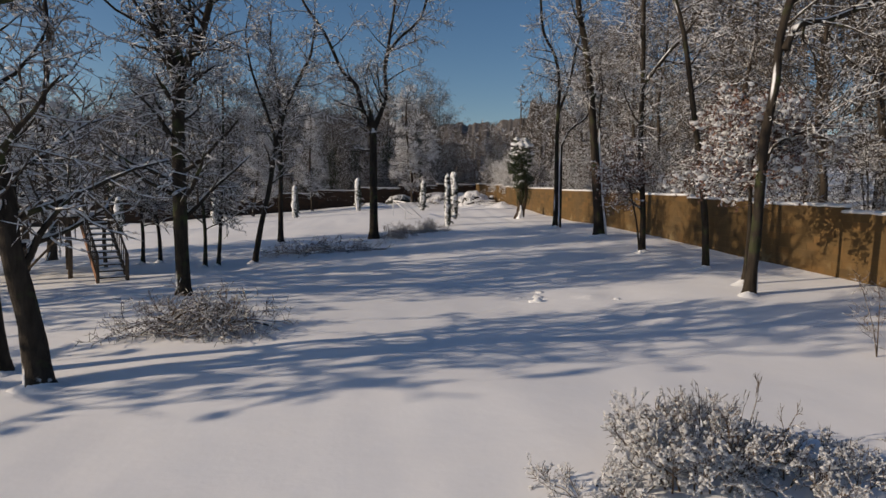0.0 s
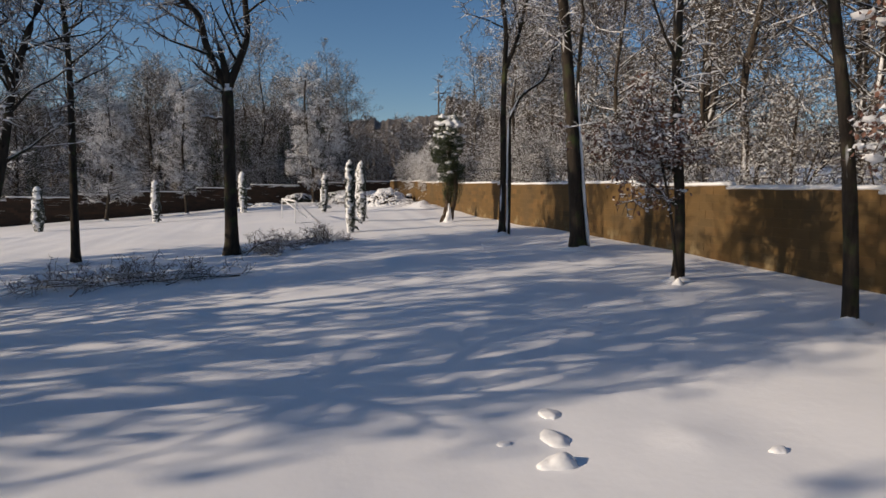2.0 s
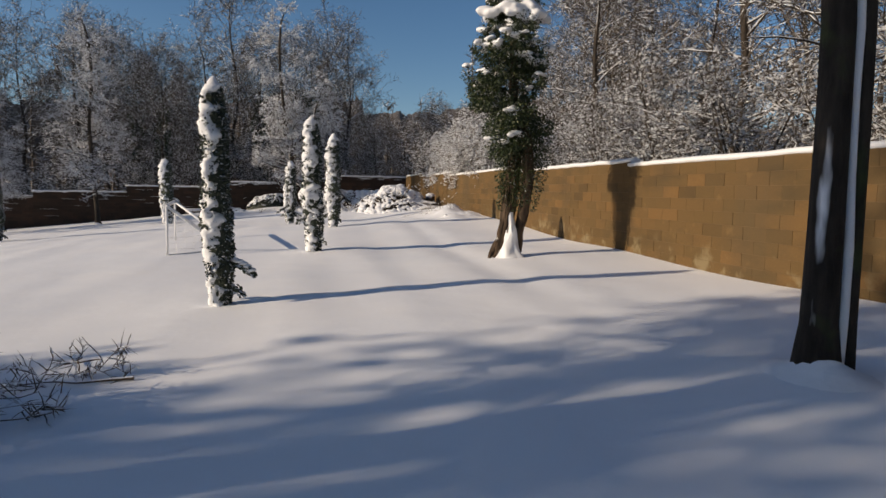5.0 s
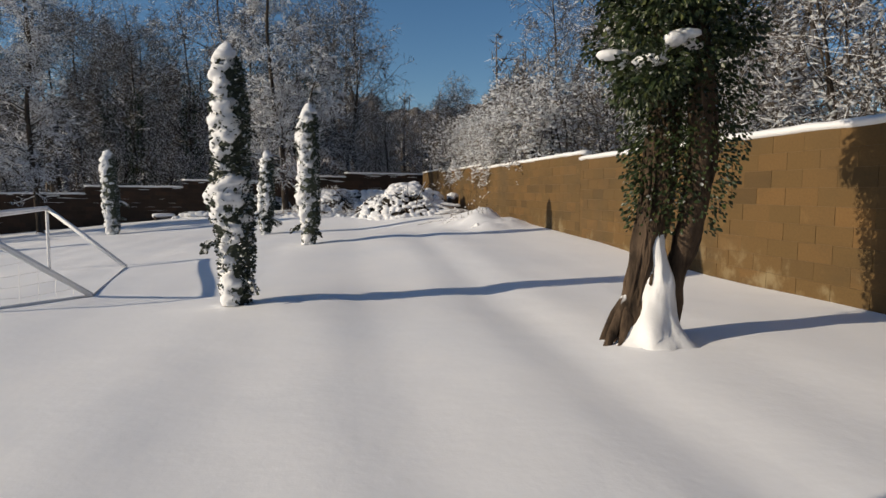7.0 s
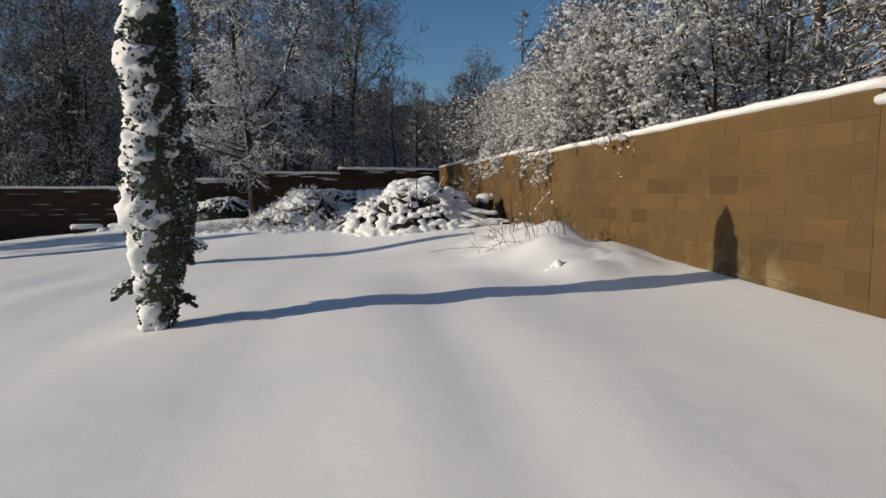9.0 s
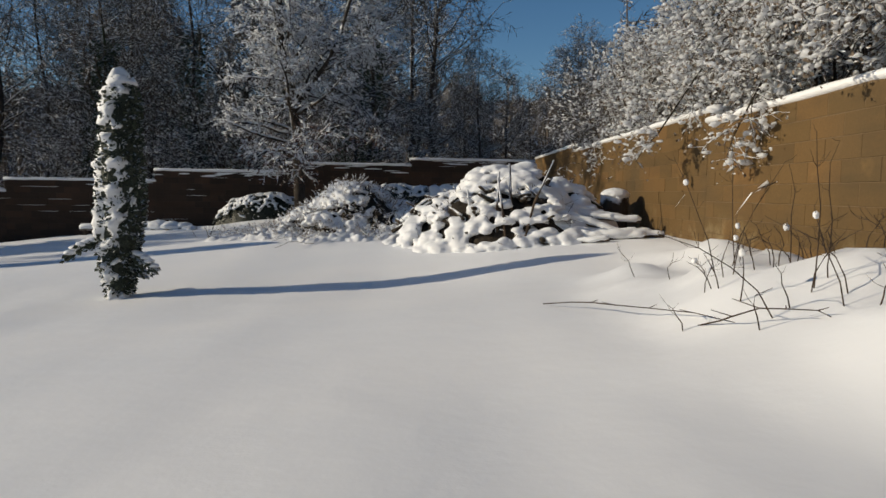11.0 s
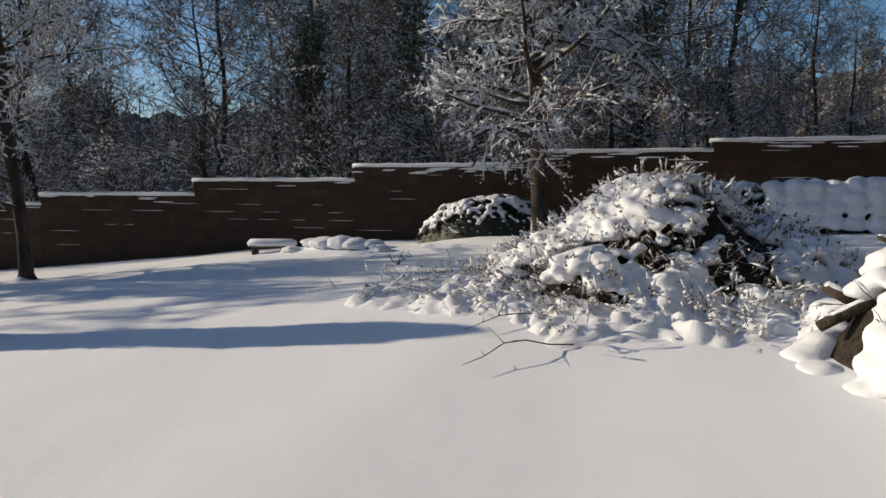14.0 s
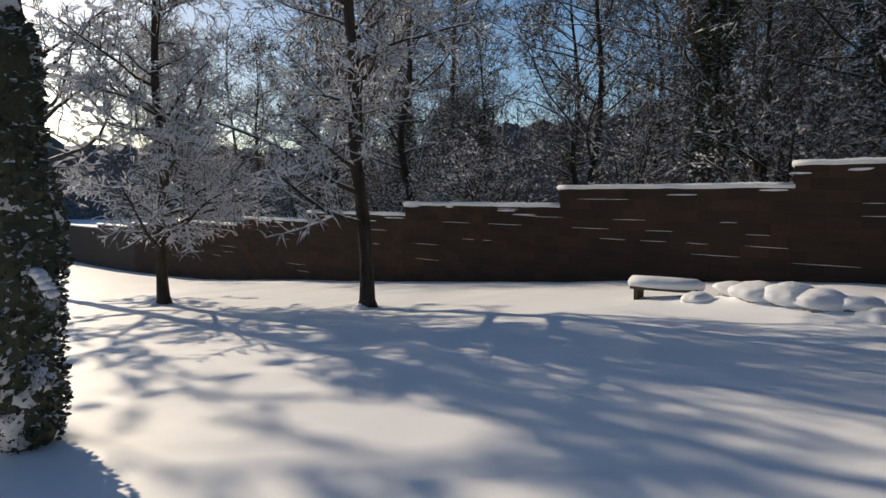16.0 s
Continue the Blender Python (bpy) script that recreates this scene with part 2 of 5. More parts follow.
class Buf:
    """Gathers vertices and faces of one mesh."""

    def __init__(self):
        self.v, self.f = [], []

    def tube(self, pts, radii, n=3, cap=True, up=False, squash=1.0):
        base = len(self.v)
        last = len(pts) - 1
        for i, p in enumerate(pts):
            d = pts[min(i + 1, last)] - pts[max(i - 1, 0)]
            d = d.normalized() if d.length > 1e-6 else Vector((0, 0, 1))
            ref = Vector((0, 0, 1)) if abs(d.z) < 0.92 else Vector((1, 0, 0))
            side = d.cross(ref).normalized()
            top = side.cross(d) * squash
            a0 = math.pi / 2 if up else -math.pi / 2
            for k in range(n):
                a = a0 + 2 * math.pi * k / n
                self.v.append(p + (side * math.cos(a) + top * math.sin(a)) * radii[i])
        for i in range(last):
            for k in range(n):
                a, b = base + i * n + k, base + i * n + (k + 1) % n
                self.f.append((a, b, b + n, a + n))
        if cap and n > 2:
            self.f.append(tuple(base + k for k in reversed(range(n))))
            self.f.append(tuple(base + last * n + k for k in range(n)))

    def spike(self, p, q, r, up):
        """A twig that ends in a point."""
        base = len(self.v)
        d = (q - p).normalized()
        ref = Vector((0, 0, 1)) if abs(d.z) < 0.92 else Vector((1, 0, 0))
        side = d.cross(ref).normalized() * r
        top = side.cross(d) * (1 if up else -1)
        self.v += [p + top, p - top * 0.5 + side * 0.87, p - top * 0.5 - side * 0.87, q]
        self.f += [(base, base + 1, base + 3), (base + 1, base + 2, base + 3), (base + 2, base, base + 3)]

    def sliver(self, p, q, r, rng):
        """A far twig, one thin triangle."""
        base = len(self.v)
        side = (q - p).cross(Vector((rng.gauss(0, 1), rng.gauss(0, 1), rng.gauss(0, 1))))
        side = side.normalized() * r if side.length > 1e-5 else Vector((r, 0, 0))
        self.v += [p + side, p - side, q]
        self.f.append((base, base + 1, base + 2))

    def blob(self, p, size, rng, level=1, rough=0.22, turn=None):
        vs, fs = BALL[level]
        base = len(self.v)
        turn = rng.uniform(0, 6.28) if turn is None else turn
        c, s = math.cos(turn), math.sin(turn)
        sx, sy, sz = size
        for v in vs:
            j = 1 + rng.uniform(-rough, rough)
            x, y, z = v.x * sx * j, v.y * sy * j, v.z * sz * j
            self.v.append(Vector((p[0] + x * c - y * s, p[1] + x * s + y * c, p[2] + z)))
        self.f += [tuple(base + i for i in f) for f in fs]

    def ridge(self, p, q, r, rng):
        """A sliver of snow lying along a twig, thickest somewhere in the middle."""
        base = len(self.v)
        d = (q - p).normalized()
        ref = Vector((0, 0, 1)) if abs(d.z) < 0.92 else Vector((1, 0, 0))
        side = d.cross(ref).normalized() * r
        top = side.cross(d)
        m = p.lerp(q, rng.uniform(0.3, 0.7))
        self.v += [p, m + side * rng.uniform(0.6, 1.2), m + top * rng.uniform(0.7, 1.3), m - side * rng.uniform(0.6, 1.2), m - top * 0.4, q]
        for k in range(4):
            a, b = base + 1 + k, base + 1 + (k + 1) % 4
            self.f += [(base, b, a), (a, b, base + 5)]

    def lump(self, p, size, seed):
        """A smooth uneven lump of snow."""
        vs, fs = BALL[3]
        base = len(self.v)
        for v in vs:
            j = 1 + 0.28 * noise.noise(v * 1.3 + Vector((seed * 3.7, 0, 0))) + 0.1 * noise.noise(v * 3.5 + Vector((0, seed, 0)))
            self.v.append(Vector((p[0] + v.x * size[0] * j, p[1] + v.y * size[1] * j, p[2] + v.z * size[2] * j)))
        self.f += [tuple(base + i for i in f) for f in fs]

    def leaf(self, p, d, size, rng):
        d = d.normalized()
        side = d.cross(Vector((rng.gauss(0, 1), rng.gauss(0, 1), rng.gauss(0, 1) + 0.3)))
        if side.length < 1e-3:
            return
        side.normalize()
        n = side.cross(d)
        base = len(self.v)
        self.v += [p, p + d * size * 0.5 + side * size * 0.36 + n * size * 0.1, p + d * size, p + d * size * 0.5 - side * size * 0.36 + n * size * 0.1]
        self.f += [(base, base + 1, base + 2), (base, base + 2, base + 3)]

    def box(self, lo, hi, m=None):
        base = len(self.v)
        for x, y, z in ((0, 0, 0), (1, 0, 0), (1, 1, 0), (0, 1, 0), (0, 0, 1), (1, 0, 1), (1, 1, 1), (0, 1, 1)):
            v = Vector((hi[0] if x else lo[0], hi[1] if y else lo[1], hi[2] if z else lo[2]))
            self.v.append(m @ v if m else v)
        self.f += [tuple(base + i for i in f) for f in ((0, 3, 2, 1), (4, 5, 6, 7), (0, 1, 5, 4), (1, 2, 6, 5), (2, 3, 7, 6), (3, 0, 4, 7))]

    def mesh(self, name, material, smooth=False):
        me = bpy.data.meshes.new(name)
        me.from_pydata([tuple(v) for v in self.v], [], self.f)
        me.materials.append(material)
        if smooth:
            me.polygons.foreach_set("use_smooth", [True] * len(me.polygons))
        me.update()
        return me


def part(name, buf, material, parent, label="", smooth=False, kind=""):
    ob = new(name, buf.mesh(name, material, smooth))
    ob.parent = parent
    return tagged(ob, label=label, kind=kind)


def thing(name, label, category, at=(0, 0, 0), group="", kind=""):
    ob = new(name)
    ob.empty_display_size = 0.2
    ob.matrix_world = Matrix.Translation(at)
    return tagged(ob, label, category, group, kind)


def solo(name, buf, material, label, category, smooth=False, group="", kind="", at=None):
    ob = new(name, buf.mesh(name, material, smooth))
    if at:
        ob.location = at
    return tagged(ob, label, category, group, kind)


# ---- ground ----
MOUNDS = [(10.9, 51.0, 0.3, 0.28, 0.17), (10.4, 50.6, 0.28, 0.28, 0.1), (10.2, 52.0, 0.28, 0.3, 0.12), (9.85, 53.2, 0.27, 0.28, 0.11), (10.75, 53.0, 0.3, 0.32, 0.16), (10.35, 54.3, 0.27, 0.28, 0.14), (9.75, 54.7, 0.28, 0.28, 0.11), (10.95, 54.7, 0.32, 0.32, 0.17), (11.25, 52.0, 0.3, 0.4, 0.13), (10.0, 55.5, 0.32, 0.28, 0.12), (11.0, 56.1, 0.35, 0.32, 0.16), (9.4, 52.3, 0.3, 0.28, 0.06),
          (10.15, 50.75, 0.28, 0.3, 0.13), (10.35, 51.7, 0.6, 0.75, 0.24), (10.45, 53.4, 0.7, 1.2, 0.3), (11.3, 56.5, 0.5, 1.5, 0.12), 
          (5.6, 12.6, 0.3, 0.25, 0.06), (4.9, 15.5, 0.25, 0.2, 0.07), (9.2, 59.4, 1.9, 2.4, 0.08), (5.6, 62.3, 2.0, 1.6, 0.12), (-0.2, 67.6, 1.3, 0.4, 0.15), (3.0, 68.2, 1.6, 0.9, 0.22),
          (1.4, 8.8, 1.2, 0.8, 0.08), (-4.0, 13.8, 1.4, 1.0, 0.08), (2.0, 50.5, 2.5, 5.0, 0.06), (9.0, 45.0, 1.2, 3.5, 0.05)]


DIPS = [(7.8, 50.1, 1.8, 0.11), (7.9, 57.1, 2.1, -0.2), (4.0, 60.8, 2.4, 0.13), (3.75, 15.6, 4, -0.17), (-4.7, 25.4, 3, -0.11), (9.6, 26.8, 4, 0.1), (-5.1, 17.6, 3, 0.1), (-1.9, 67.6, 4, 0.12), (4.4, 57.0, 3, -0.15), (5.3, 43.5, 3, -0.06), (-6.9, 55.7, 4, -0.07), (9.0, 21.7, 2.5, 0.05), (-4.6, 31.4, 3, 0.06), (-5.6, 11.4, 3, -0.12), (10.0, 43.6, 2.3, -0.13), (11.6, 37.4, 2.2, -0.09), (6.0, 43.2, 1.3, 0.05)]


def ground_z(x, y):
    """Height of the snow: a lawn that rises to the north and east."""
    if x < -14:
        x = -14 - 14 * math.tanh((-14 - x) / 14)
    rise = 0.0
    if x > 11.8:
        rise, x = 0.09 * min(x - 11.8, 60), 11.8
    if y < 4:
        y = 4 - 12 * math.tanh((4 - y) / 12)
    if y > 72:
        y = 72 + 30 * math.tanh((y - 72) / 30)
    u, v = x / 10, (y - 40) / 20
    z = 0.0
    for a, b, r, h in DIPS:
        q = ((x - a) ** 2 + (y - b) ** 2) / (r * r)
        if q < 9:
            z += h * math.exp(-q)
    return z + 1.5278 + 0.6478 * u + 0.2233 * v - 0.0504 * u * u + 0.0904 * u * v - 0.0155 * v * v + rise


def relief(x, y):
    z = ground_z(x, y)
    if -30 < x < 14 and -10 < y < 75:
        for mx, my, rx, ry, h in MOUNDS:
            q = ((x - mx) / rx) ** 2 + ((y - my) / ry) ** 2
            if q < 9:
                z += h * math.exp(-q)
    z += 0.022 * noise.noise((x * 1.3, y * 0.13, 4.1)) * (1 if y > 34 else 0.4)
    if 34 < y < 53:
        z -= 0.036 * (math.exp(-((x - 8.35) / 0.33) ** 2) + 0.6 * math.exp(-((x - 6.9) / 0.3) ** 2)) * min(1.0, (y - 34) / 3, (53 - y) / 3)
    bank = max(0.0, 1 - abs(x - 10.6) / 1.3) * max(0.0, min(1.0, (y - 49.5) / 1.5)) * max(0.0, min(1.0, (57.5 - y) / 1.5))
    z += bank * (0.16 * max(0.0, noise.noise((x * 1.5, y * 1.5, 9.3))) + 0.09 * noise.noise((x * 3.3, y * 3.3, 2.2)))
    z += 0.07 * noise.noise((x * 0.16, y * 0.16, 0.3)) + 0.028 * noise.noise((x * 0.55, y * 0.4, 1.7))
    return z


def axis(lo, hi, step, far):
    mid = list(np.arange(lo, hi + step / 2, step))
    out, d = [], step
    a = hi
    while a < far:
        d *= 1.35
        a += d
        out.append(a)
    back, d, a = [], step, lo
    while a > -far:
        d *= 1.35
        a -= d
        back.append(a)
    return back[::-1] + mid + out


def build_ground():
    xs, ys = axis(-20, 12, 0.2, 1500), axis(2, 73, 0.22, 1500)
    b = Buf()
    b.v = [(x, y, relief(x, y)) for y in ys for x in xs]
    n = len(xs)
    b.f = [(j * n + i, j * n + i + 1, (j + 1) * n + i + 1, (j + 1) * n + i) for j in range(len(ys) - 1) for i in range(n - 1)]
    solo("ground", b, M_GROUND, "deep fresh snow over a gently sloping lawn", "snow", True, kind="structure")


build_ground()

# ---- walls ----
def wall_panels(panels, place, depth, core_mat, name, label, cap_label, foot):
    """A block wall that steps with the ground. panels: start, end, top along the wall; place: matrix from (along, out, up) to the world."""
    wall = thing(name, label, "garden wall", kind="structure")
    core = Buf()
    for a, b, top in panels:
        core.box((a, 0.0045, foot(a, b) - 0.6), (b, depth, top - 0.07), place)
    part("wall_core", core, core_mat, wall)
    rng = random.Random(4)
    for a, b, top in panels:
        cap = Buf()
        n = max(3, int((b - a) / 0.3))
        pts, radii = [], []
        for i in range(n + 1):
            s = a - 0.03 + (b - a + 0.06) * i / n
            pts.append(place @ Vector((s, depth / 2 - 0.005, top - 0.045 + rng.uniform(-0.008, 0.008))))
            radii.append(depth / 2 + 0.035 + rng.uniform(-0.012, 0.012))
        cap.tube(pts, radii, 10, True, True, 0.42)
        part("snow_cap", cap, M_SNOW, wall, cap_label, True)
    return wall


def lay_blocks(wall, panels, place, mat, near, foot, seed):
    """Face blocks 0.5 by 0.2 m in broken courses; the stretch near = (a, b) is laid as single pieces."""
    rng = random.Random(seed)
    unit = {}
    rest = Buf()
    count = 0
    for a, b, top in panels:
        low = foot(a, b) - 0.3
        row, z = 0, top - 0.09
        while z > low:
            s = a - (0.25 if row % 2 else 0.0)
            while s < b - 0.02:
                s0, s1 = max(s, a), min(s + 0.5, b)
                if s1 - s0 > 0.04:
                    out = rng.uniform(-0.0025, 0.0025)
                    if near[0] <= s0 and s1 <= near[1] and count < 300 and s1 - s0 > 0.4 and z > low + 0.2:
                        if "block" not in unit:
                            u = Buf()
                            ch = 0.005
                            lo, hi, d = (-0.2475, -0.0972), (0.2475, 0.0972), 0.03
                            for x, y, zz in ((lo[0], d, lo[1]), (hi[0], d, lo[1]), (hi[0], d, hi[1]), (lo[0], d, hi[1]),
                                             (lo[0], ch, lo[1]), (hi[0], ch, lo[1]), (hi[0], ch, hi[1]), (lo[0], ch, hi[1]),
                                             (lo[0] + ch, 0, lo[1] + ch), (hi[0] - ch, 0, lo[1] + ch), (hi[0] - ch, 0, hi[1] - ch), (lo[0] + ch, 0, hi[1] - ch)):
                                u.v.append(Vector((x, y, zz)))
                            for q in (0, 4):
                                for k in range(4):
                                    u.f.append((q + k, q + (k + 1) % 4, q + 4 + (k + 1) % 4, q + 4 + k))
                            u.f.append((8, 9, 10, 11))
                            unit["block"] = u.mesh("block", mat)
                        ob = new("block", unit["block"])
                        ob.parent = wall
                        ob.matrix_world = place @ Matrix.Translation(((s0 + s1) / 2, out, z - 0.1)) @ Matrix.Diagonal(((s1 - s0) / 0.5, 1, 1, 1))
                        count += 1
                    else:
                        rest.box((s0 + 0.0028, out, z - 0.1972), (s1 - 0.0028, 0.03, z - 0.0028), place)
                s += 0.5
            row += 1
            z -= 0.2
    part("block_courses", rest, mat, wall, kind="stuff")


E_PANELS = [(-16, 3.6, 3.3), (3.6, 15.7, 3.55), (15.7, 19.7, 3.69), (19.7, 23.7, 3.77), (23.7, 27.9, 3.85), (27.9, 40.2, 3.94), (40.2, 48.1, 4.03), (48.1, 57.6, 4.15), (57.6, 65.7, 4.28), (65.7, 72.2, 4.42)]
E_PLACE = Matrix(((0, 1, 0, 11.55), (1, 0, 0, 0), (0, 0, 1, 0), (0, 0, 0, 1)))
e_foot = lambda a, b: min(ground_z(11.5, a), ground_z(11.5, b))
wall_east = wall_panels(E_PANELS, E_PLACE, 0.2, M_MORTAR, "wall_east", "tan concrete block garden wall in low steps, snow on top", "", e_foot)
tagged(wall_east, category="garden wall")

SKEW = math.atan(0.16)
N_PLACE = Matrix.Translation((0, 71.0, 0)) @ Matrix.Rotation(SKEW, 4, "Z")
N_PANELS = [(7.2, 11.8, 4.34), (2.9, 7.2, 4.12), (-1.38, 2.9, 3.81), (-5.95, -1.38, 3.45), (-10.85, -5.95, 3.06), (-15.4, -10.85, 2.76), (-20.0, -15.4, 2.47),
            (-25.0, -20.0, 2.2), (-30.0, -25.0, 1.95), (-35, -30.0, 1.75), (-48, -35, 1.55), (-64, -48, 1.4)]
n_foot = lambda a, b: min(ground_z(a, 71.0 + 0.16 * a), ground_z(b, 71.0 + 0.16 * b))
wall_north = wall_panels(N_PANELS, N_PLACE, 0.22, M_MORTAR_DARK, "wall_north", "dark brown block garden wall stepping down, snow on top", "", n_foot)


def snow_ledges():
    rng = random.Random(8)
    b = Buf()
    for _ in range(75):
        s = rng.uniform(-30, 9)
        a, e, top = next(p for p in N_PANELS if p[0] <= s < p[1])
        z = top - 0.09 - 0.2 * rng.choice((1, 1, 2, 3, 4, 4, 5, 5, 6, 7, 8))
        if z < ground_z(s, 71.0 + 0.16 * s) + 0.15:
            continue
        length = rng.uniform(0.15, 1.1)
        n = 4
        b.tube([N_PLACE @ Vector((s + length * i / n, -0.004, z + rng.uniform(-0.003, 0.003))) for i in range(n + 1)], [0.002, 0.004, 0.006, 0.005, 0.002], 5)
    for _ in range(60):
        s = rng.uniform(-1.3, 11.5) if rng.random() < 0.7 else rng.uniform(-20, -1.4)
        a, e, top = next(p for p in N_PANELS if p[0] <= s < p[1])
        z = top - 0.1 - abs(rng.gauss(0, 0.09))
        b.blob(N_PLACE @ Vector((s, 0.0, z)), (rng.uniform(0.15, 0.4), 0.01, rng.uniform(0.012, 0.03)), rng, 1, 0.2, SKEW)
    part("snow_ledge", b, M_SNOW, wall_north, "thin snow lying along the joints", kind="stuff")


snow_ledges()

# ---- trees ----
def rand_dir(rng):
    return Vector((rng.gauss(0, 1), rng.gauss(0, 1), rng.gauss(0, 1))).normalized()


class Tree:
    """Grows limbs, branches and twigs out of given stems into three meshes: trunk, crown and snow."""

    def __init__(self, seed, levels=3, kids=(9, 6, 6), lengths=(2.6, 1.3, 0.6), thin=0.011, wander=0.22, up=0.05, snow=0.36, clump=0.05, fine=0, spread=(45, 75), puff=1, long=1.7):
        self.rng = random.Random(seed)
        self.trunk, self.crown, self.snow = Buf(), Buf(), Buf()
        self.levels, self.kids, self.lengths = levels, kids, lengths
        self.thin, self.wander, self.up, self.amount, self.clump, self.fine, self.spread, self.puff, self.long = thin, wander, up, snow, clump, fine, spread, puff, long
        self.tips = []

    def stem(self, pts, r0, r1, sides=9, start=0.35, density=1.0, flare=True):
        """A trunk or main limb through pts, with limbs from the part past start."""
        pts = [Vector(p) for p in pts]
        fine, n = [], 4
        for i in range(len(pts) - 1):
            a, b = pts[max(i - 1, 0)], pts[min(i + 2, len(pts) - 1)]
            p, q = pts[i], pts[i + 1]
            for k in range(n):
                t = k / n
                m0, m1 = (q - a) * 0.5, (b - p) * 0.5
                fine.append(p * (2 * t ** 3 - 3 * t ** 2 + 1) + m0 * (t ** 3 - 2 * t ** 2 + t) + q * (3 * t ** 2 - 2 * t ** 3) + m1 * (t ** 3 - t ** 2))
        fine.append(pts[-1])
        m = len(fine) - 1
        radii = [r0 + (r1 - r0) * (i / m) ** 0.8 for i in range(m + 1)]
        if flare:
            radii[0] *= 1.55
            radii[1] *= 1.12
        radii = [r * (1 + 0.06 * self.rng.uniform(-1, 1)) for r in radii]
        self.trunk.tube(fine, radii, sides)
        total = max(1, int(self.kids[0] * density))
        for k in range(total):
            t = start + (1 - start) * (k + self.rng.random()) / total
            i = min(int(t * m), m - 1)
            p = fine[i].lerp(fine[i + 1], t * m - i)
            d = (fine[i + 1] - fine[i]).normalized()
            self.limb(p, self.turned(d), self.lengths[0] * ((0.45 + 0.75 * math.sin(math.pi * min(1, t * 1.05)) if self.fine else 1.15 - 0.6 * t)) * self.rng.uniform(0.6, 1.25), radii[i] * 0.42, 1)
        self.limb(fine[-1], (fine[-1] - fine[-2]).normalized(), self.lengths[0] * 0.6, radii[-1], 1)

    def turned(self, d):
        side = d.cross(rand_dir(self.rng))
        while side.length < 0.1:
            side = d.cross(rand_dir(self.rng))
        side.normalize()
        a = radians(self.rng.uniform(*self.spread))
        return (d * math.cos(a) + side * math.sin(a)).normalized()

    def limb(self, p, d, length, r, level):
        rng = self.rng
        n = ((0, 4, 2, 1, 1) if self.fine else (0, 5, 4, 2, 2))[level]
        r = max(r, self.thin)
        tip = max(self.thin * 0.6, r * 0.3)
        pts = [p.copy()]
        for i in range(n):
            d = (d + rand_dir(rng) * self.wander + Vector((0, 0, self.up if level < 3 else -0.03))).normalized()
            pts.append(pts[-1] + d * length / n)
        radii = [r + (tip - r) * i / n for i in range(n + 1)]
        buf = self.trunk if level == 1 else self.crown
        if level >= self.levels:
            if n > 1:
                buf.tube(pts[:-1], radii[:-1], 3, False, True)
            if self.fine:
                buf.sliver(pts[0], pts[-1], r, rng)
                for _ in range(2):
                    q = pts[0].lerp(pts[-1], rng.uniform(0.2, 0.9))
                    buf.sliver(q, q + (d + rand_dir(rng) * 0.9).normalized() * length * rng.uniform(0.3, 0.7), r * 0.75, rng)
            else:
                buf.spike(pts[-2], pts[-1], radii[-2], rng.random() < 0.7)
        else:
            buf.tube(pts, radii, (0, 6, 4, 3, 3)[level] if not self.fine else (0, 4, 3, 3, 3)[level], level < 2 and not self.fine, True)
        flat = math.sqrt(max(0.0, 1 - d.z * d.z))
        if flat > 0.45 and rng.random() < self.amount:
            lift = [q + Vector((0, 0, radii[i] * 0.75 + self.clump * 0.12)) for i, q in enumerate(pts)]
            if level <= (1 if self.fine else 2):
                for i in range(n):
                    if rng.random() < 0.8:
                        self.snow.ridge(lift[i].lerp(lift[i + 1], rng.uniform(-0.15, 0.2)), lift[i + 1], (radii[i] * (0.6 if level == 1 else 0.8) + self.clump * 0.2) * rng.uniform(0.6, 1.25), rng)
        if level < self.levels:
            for k in range(self.kids[level]):
                t = 0.2 + 0.8 * (k + rng.random()) / self.kids[level]
                i = min(int(t * n), n - 1)
                q = pts[i].lerp(pts[i + 1], t * n - i)
                self.limb(q, self.turned(d), self.lengths[level] * rng.uniform(0.5, 1.2) * (1.2 - 0.5 * t), radii[i] * 0.5, level + 1)
        else:
            self.tips.append((pts[-1], d))
            if rng.random() < self.amount * 0.7:
                q = pts[rng.randrange(1, len(pts))]
                s = self.clump * rng.uniform(0.35, 0.8)
                lift = Vector((0, 0, s * 0.4))
                for _ in range(1 if self.fine else 2):
                    u = rng.uniform(0, 0.65)
                    a, e = pts[0].lerp(pts[-1], u) + lift, pts[0].lerp(pts[-1], u + rng.uniform(0.2, 0.35)) + lift
                    if self.fine or rng.random() < 0.6:
                        self.snow.spike(a, e, s * 0.7, True)
                    else:
                        self.snow.ridge(a, e, s * 0.65, rng)
                if self.puff == 2 and not self.fine and rng.random() < 0.5:
                    self.snow.blob(q + lift, (s * 1.7, s * 1.1, s * 0.8), rng, 1, 0.3, math.atan2(d.y, d.x))

    def leaves(self, buf, per_tip, size, choose=lambda p: True):
        for p, d in self.tips:
            if choose(p):
                for _ in range(per_tip):
                    buf.leaf(p + rand_dir(self.rng) * size * 1.3, rand_dir(self.rng) + Vector((0, 0, -0.4)), size * self.rng.uniform(0.7, 1.25), self.rng)

    def finish(self, name, label, category="tree", at=(0, 0, 0), group="", bark=None, twig=None, smooth=True):
        ob = thing(name, label, category, at, group)
        part("trunk", self.trunk, bark or M_TRUNK, ob, "", smooth, "stuff" if name == "shrub" else "")
        part("crown", self.crown, twig or M_TWIG, ob, "fine bare twigs", kind="stuff")
        if self.snow.f:
            part("snow", self.snow, M_FLAKE, ob, "snow lying on the branches", True, "stuff")
        return ob


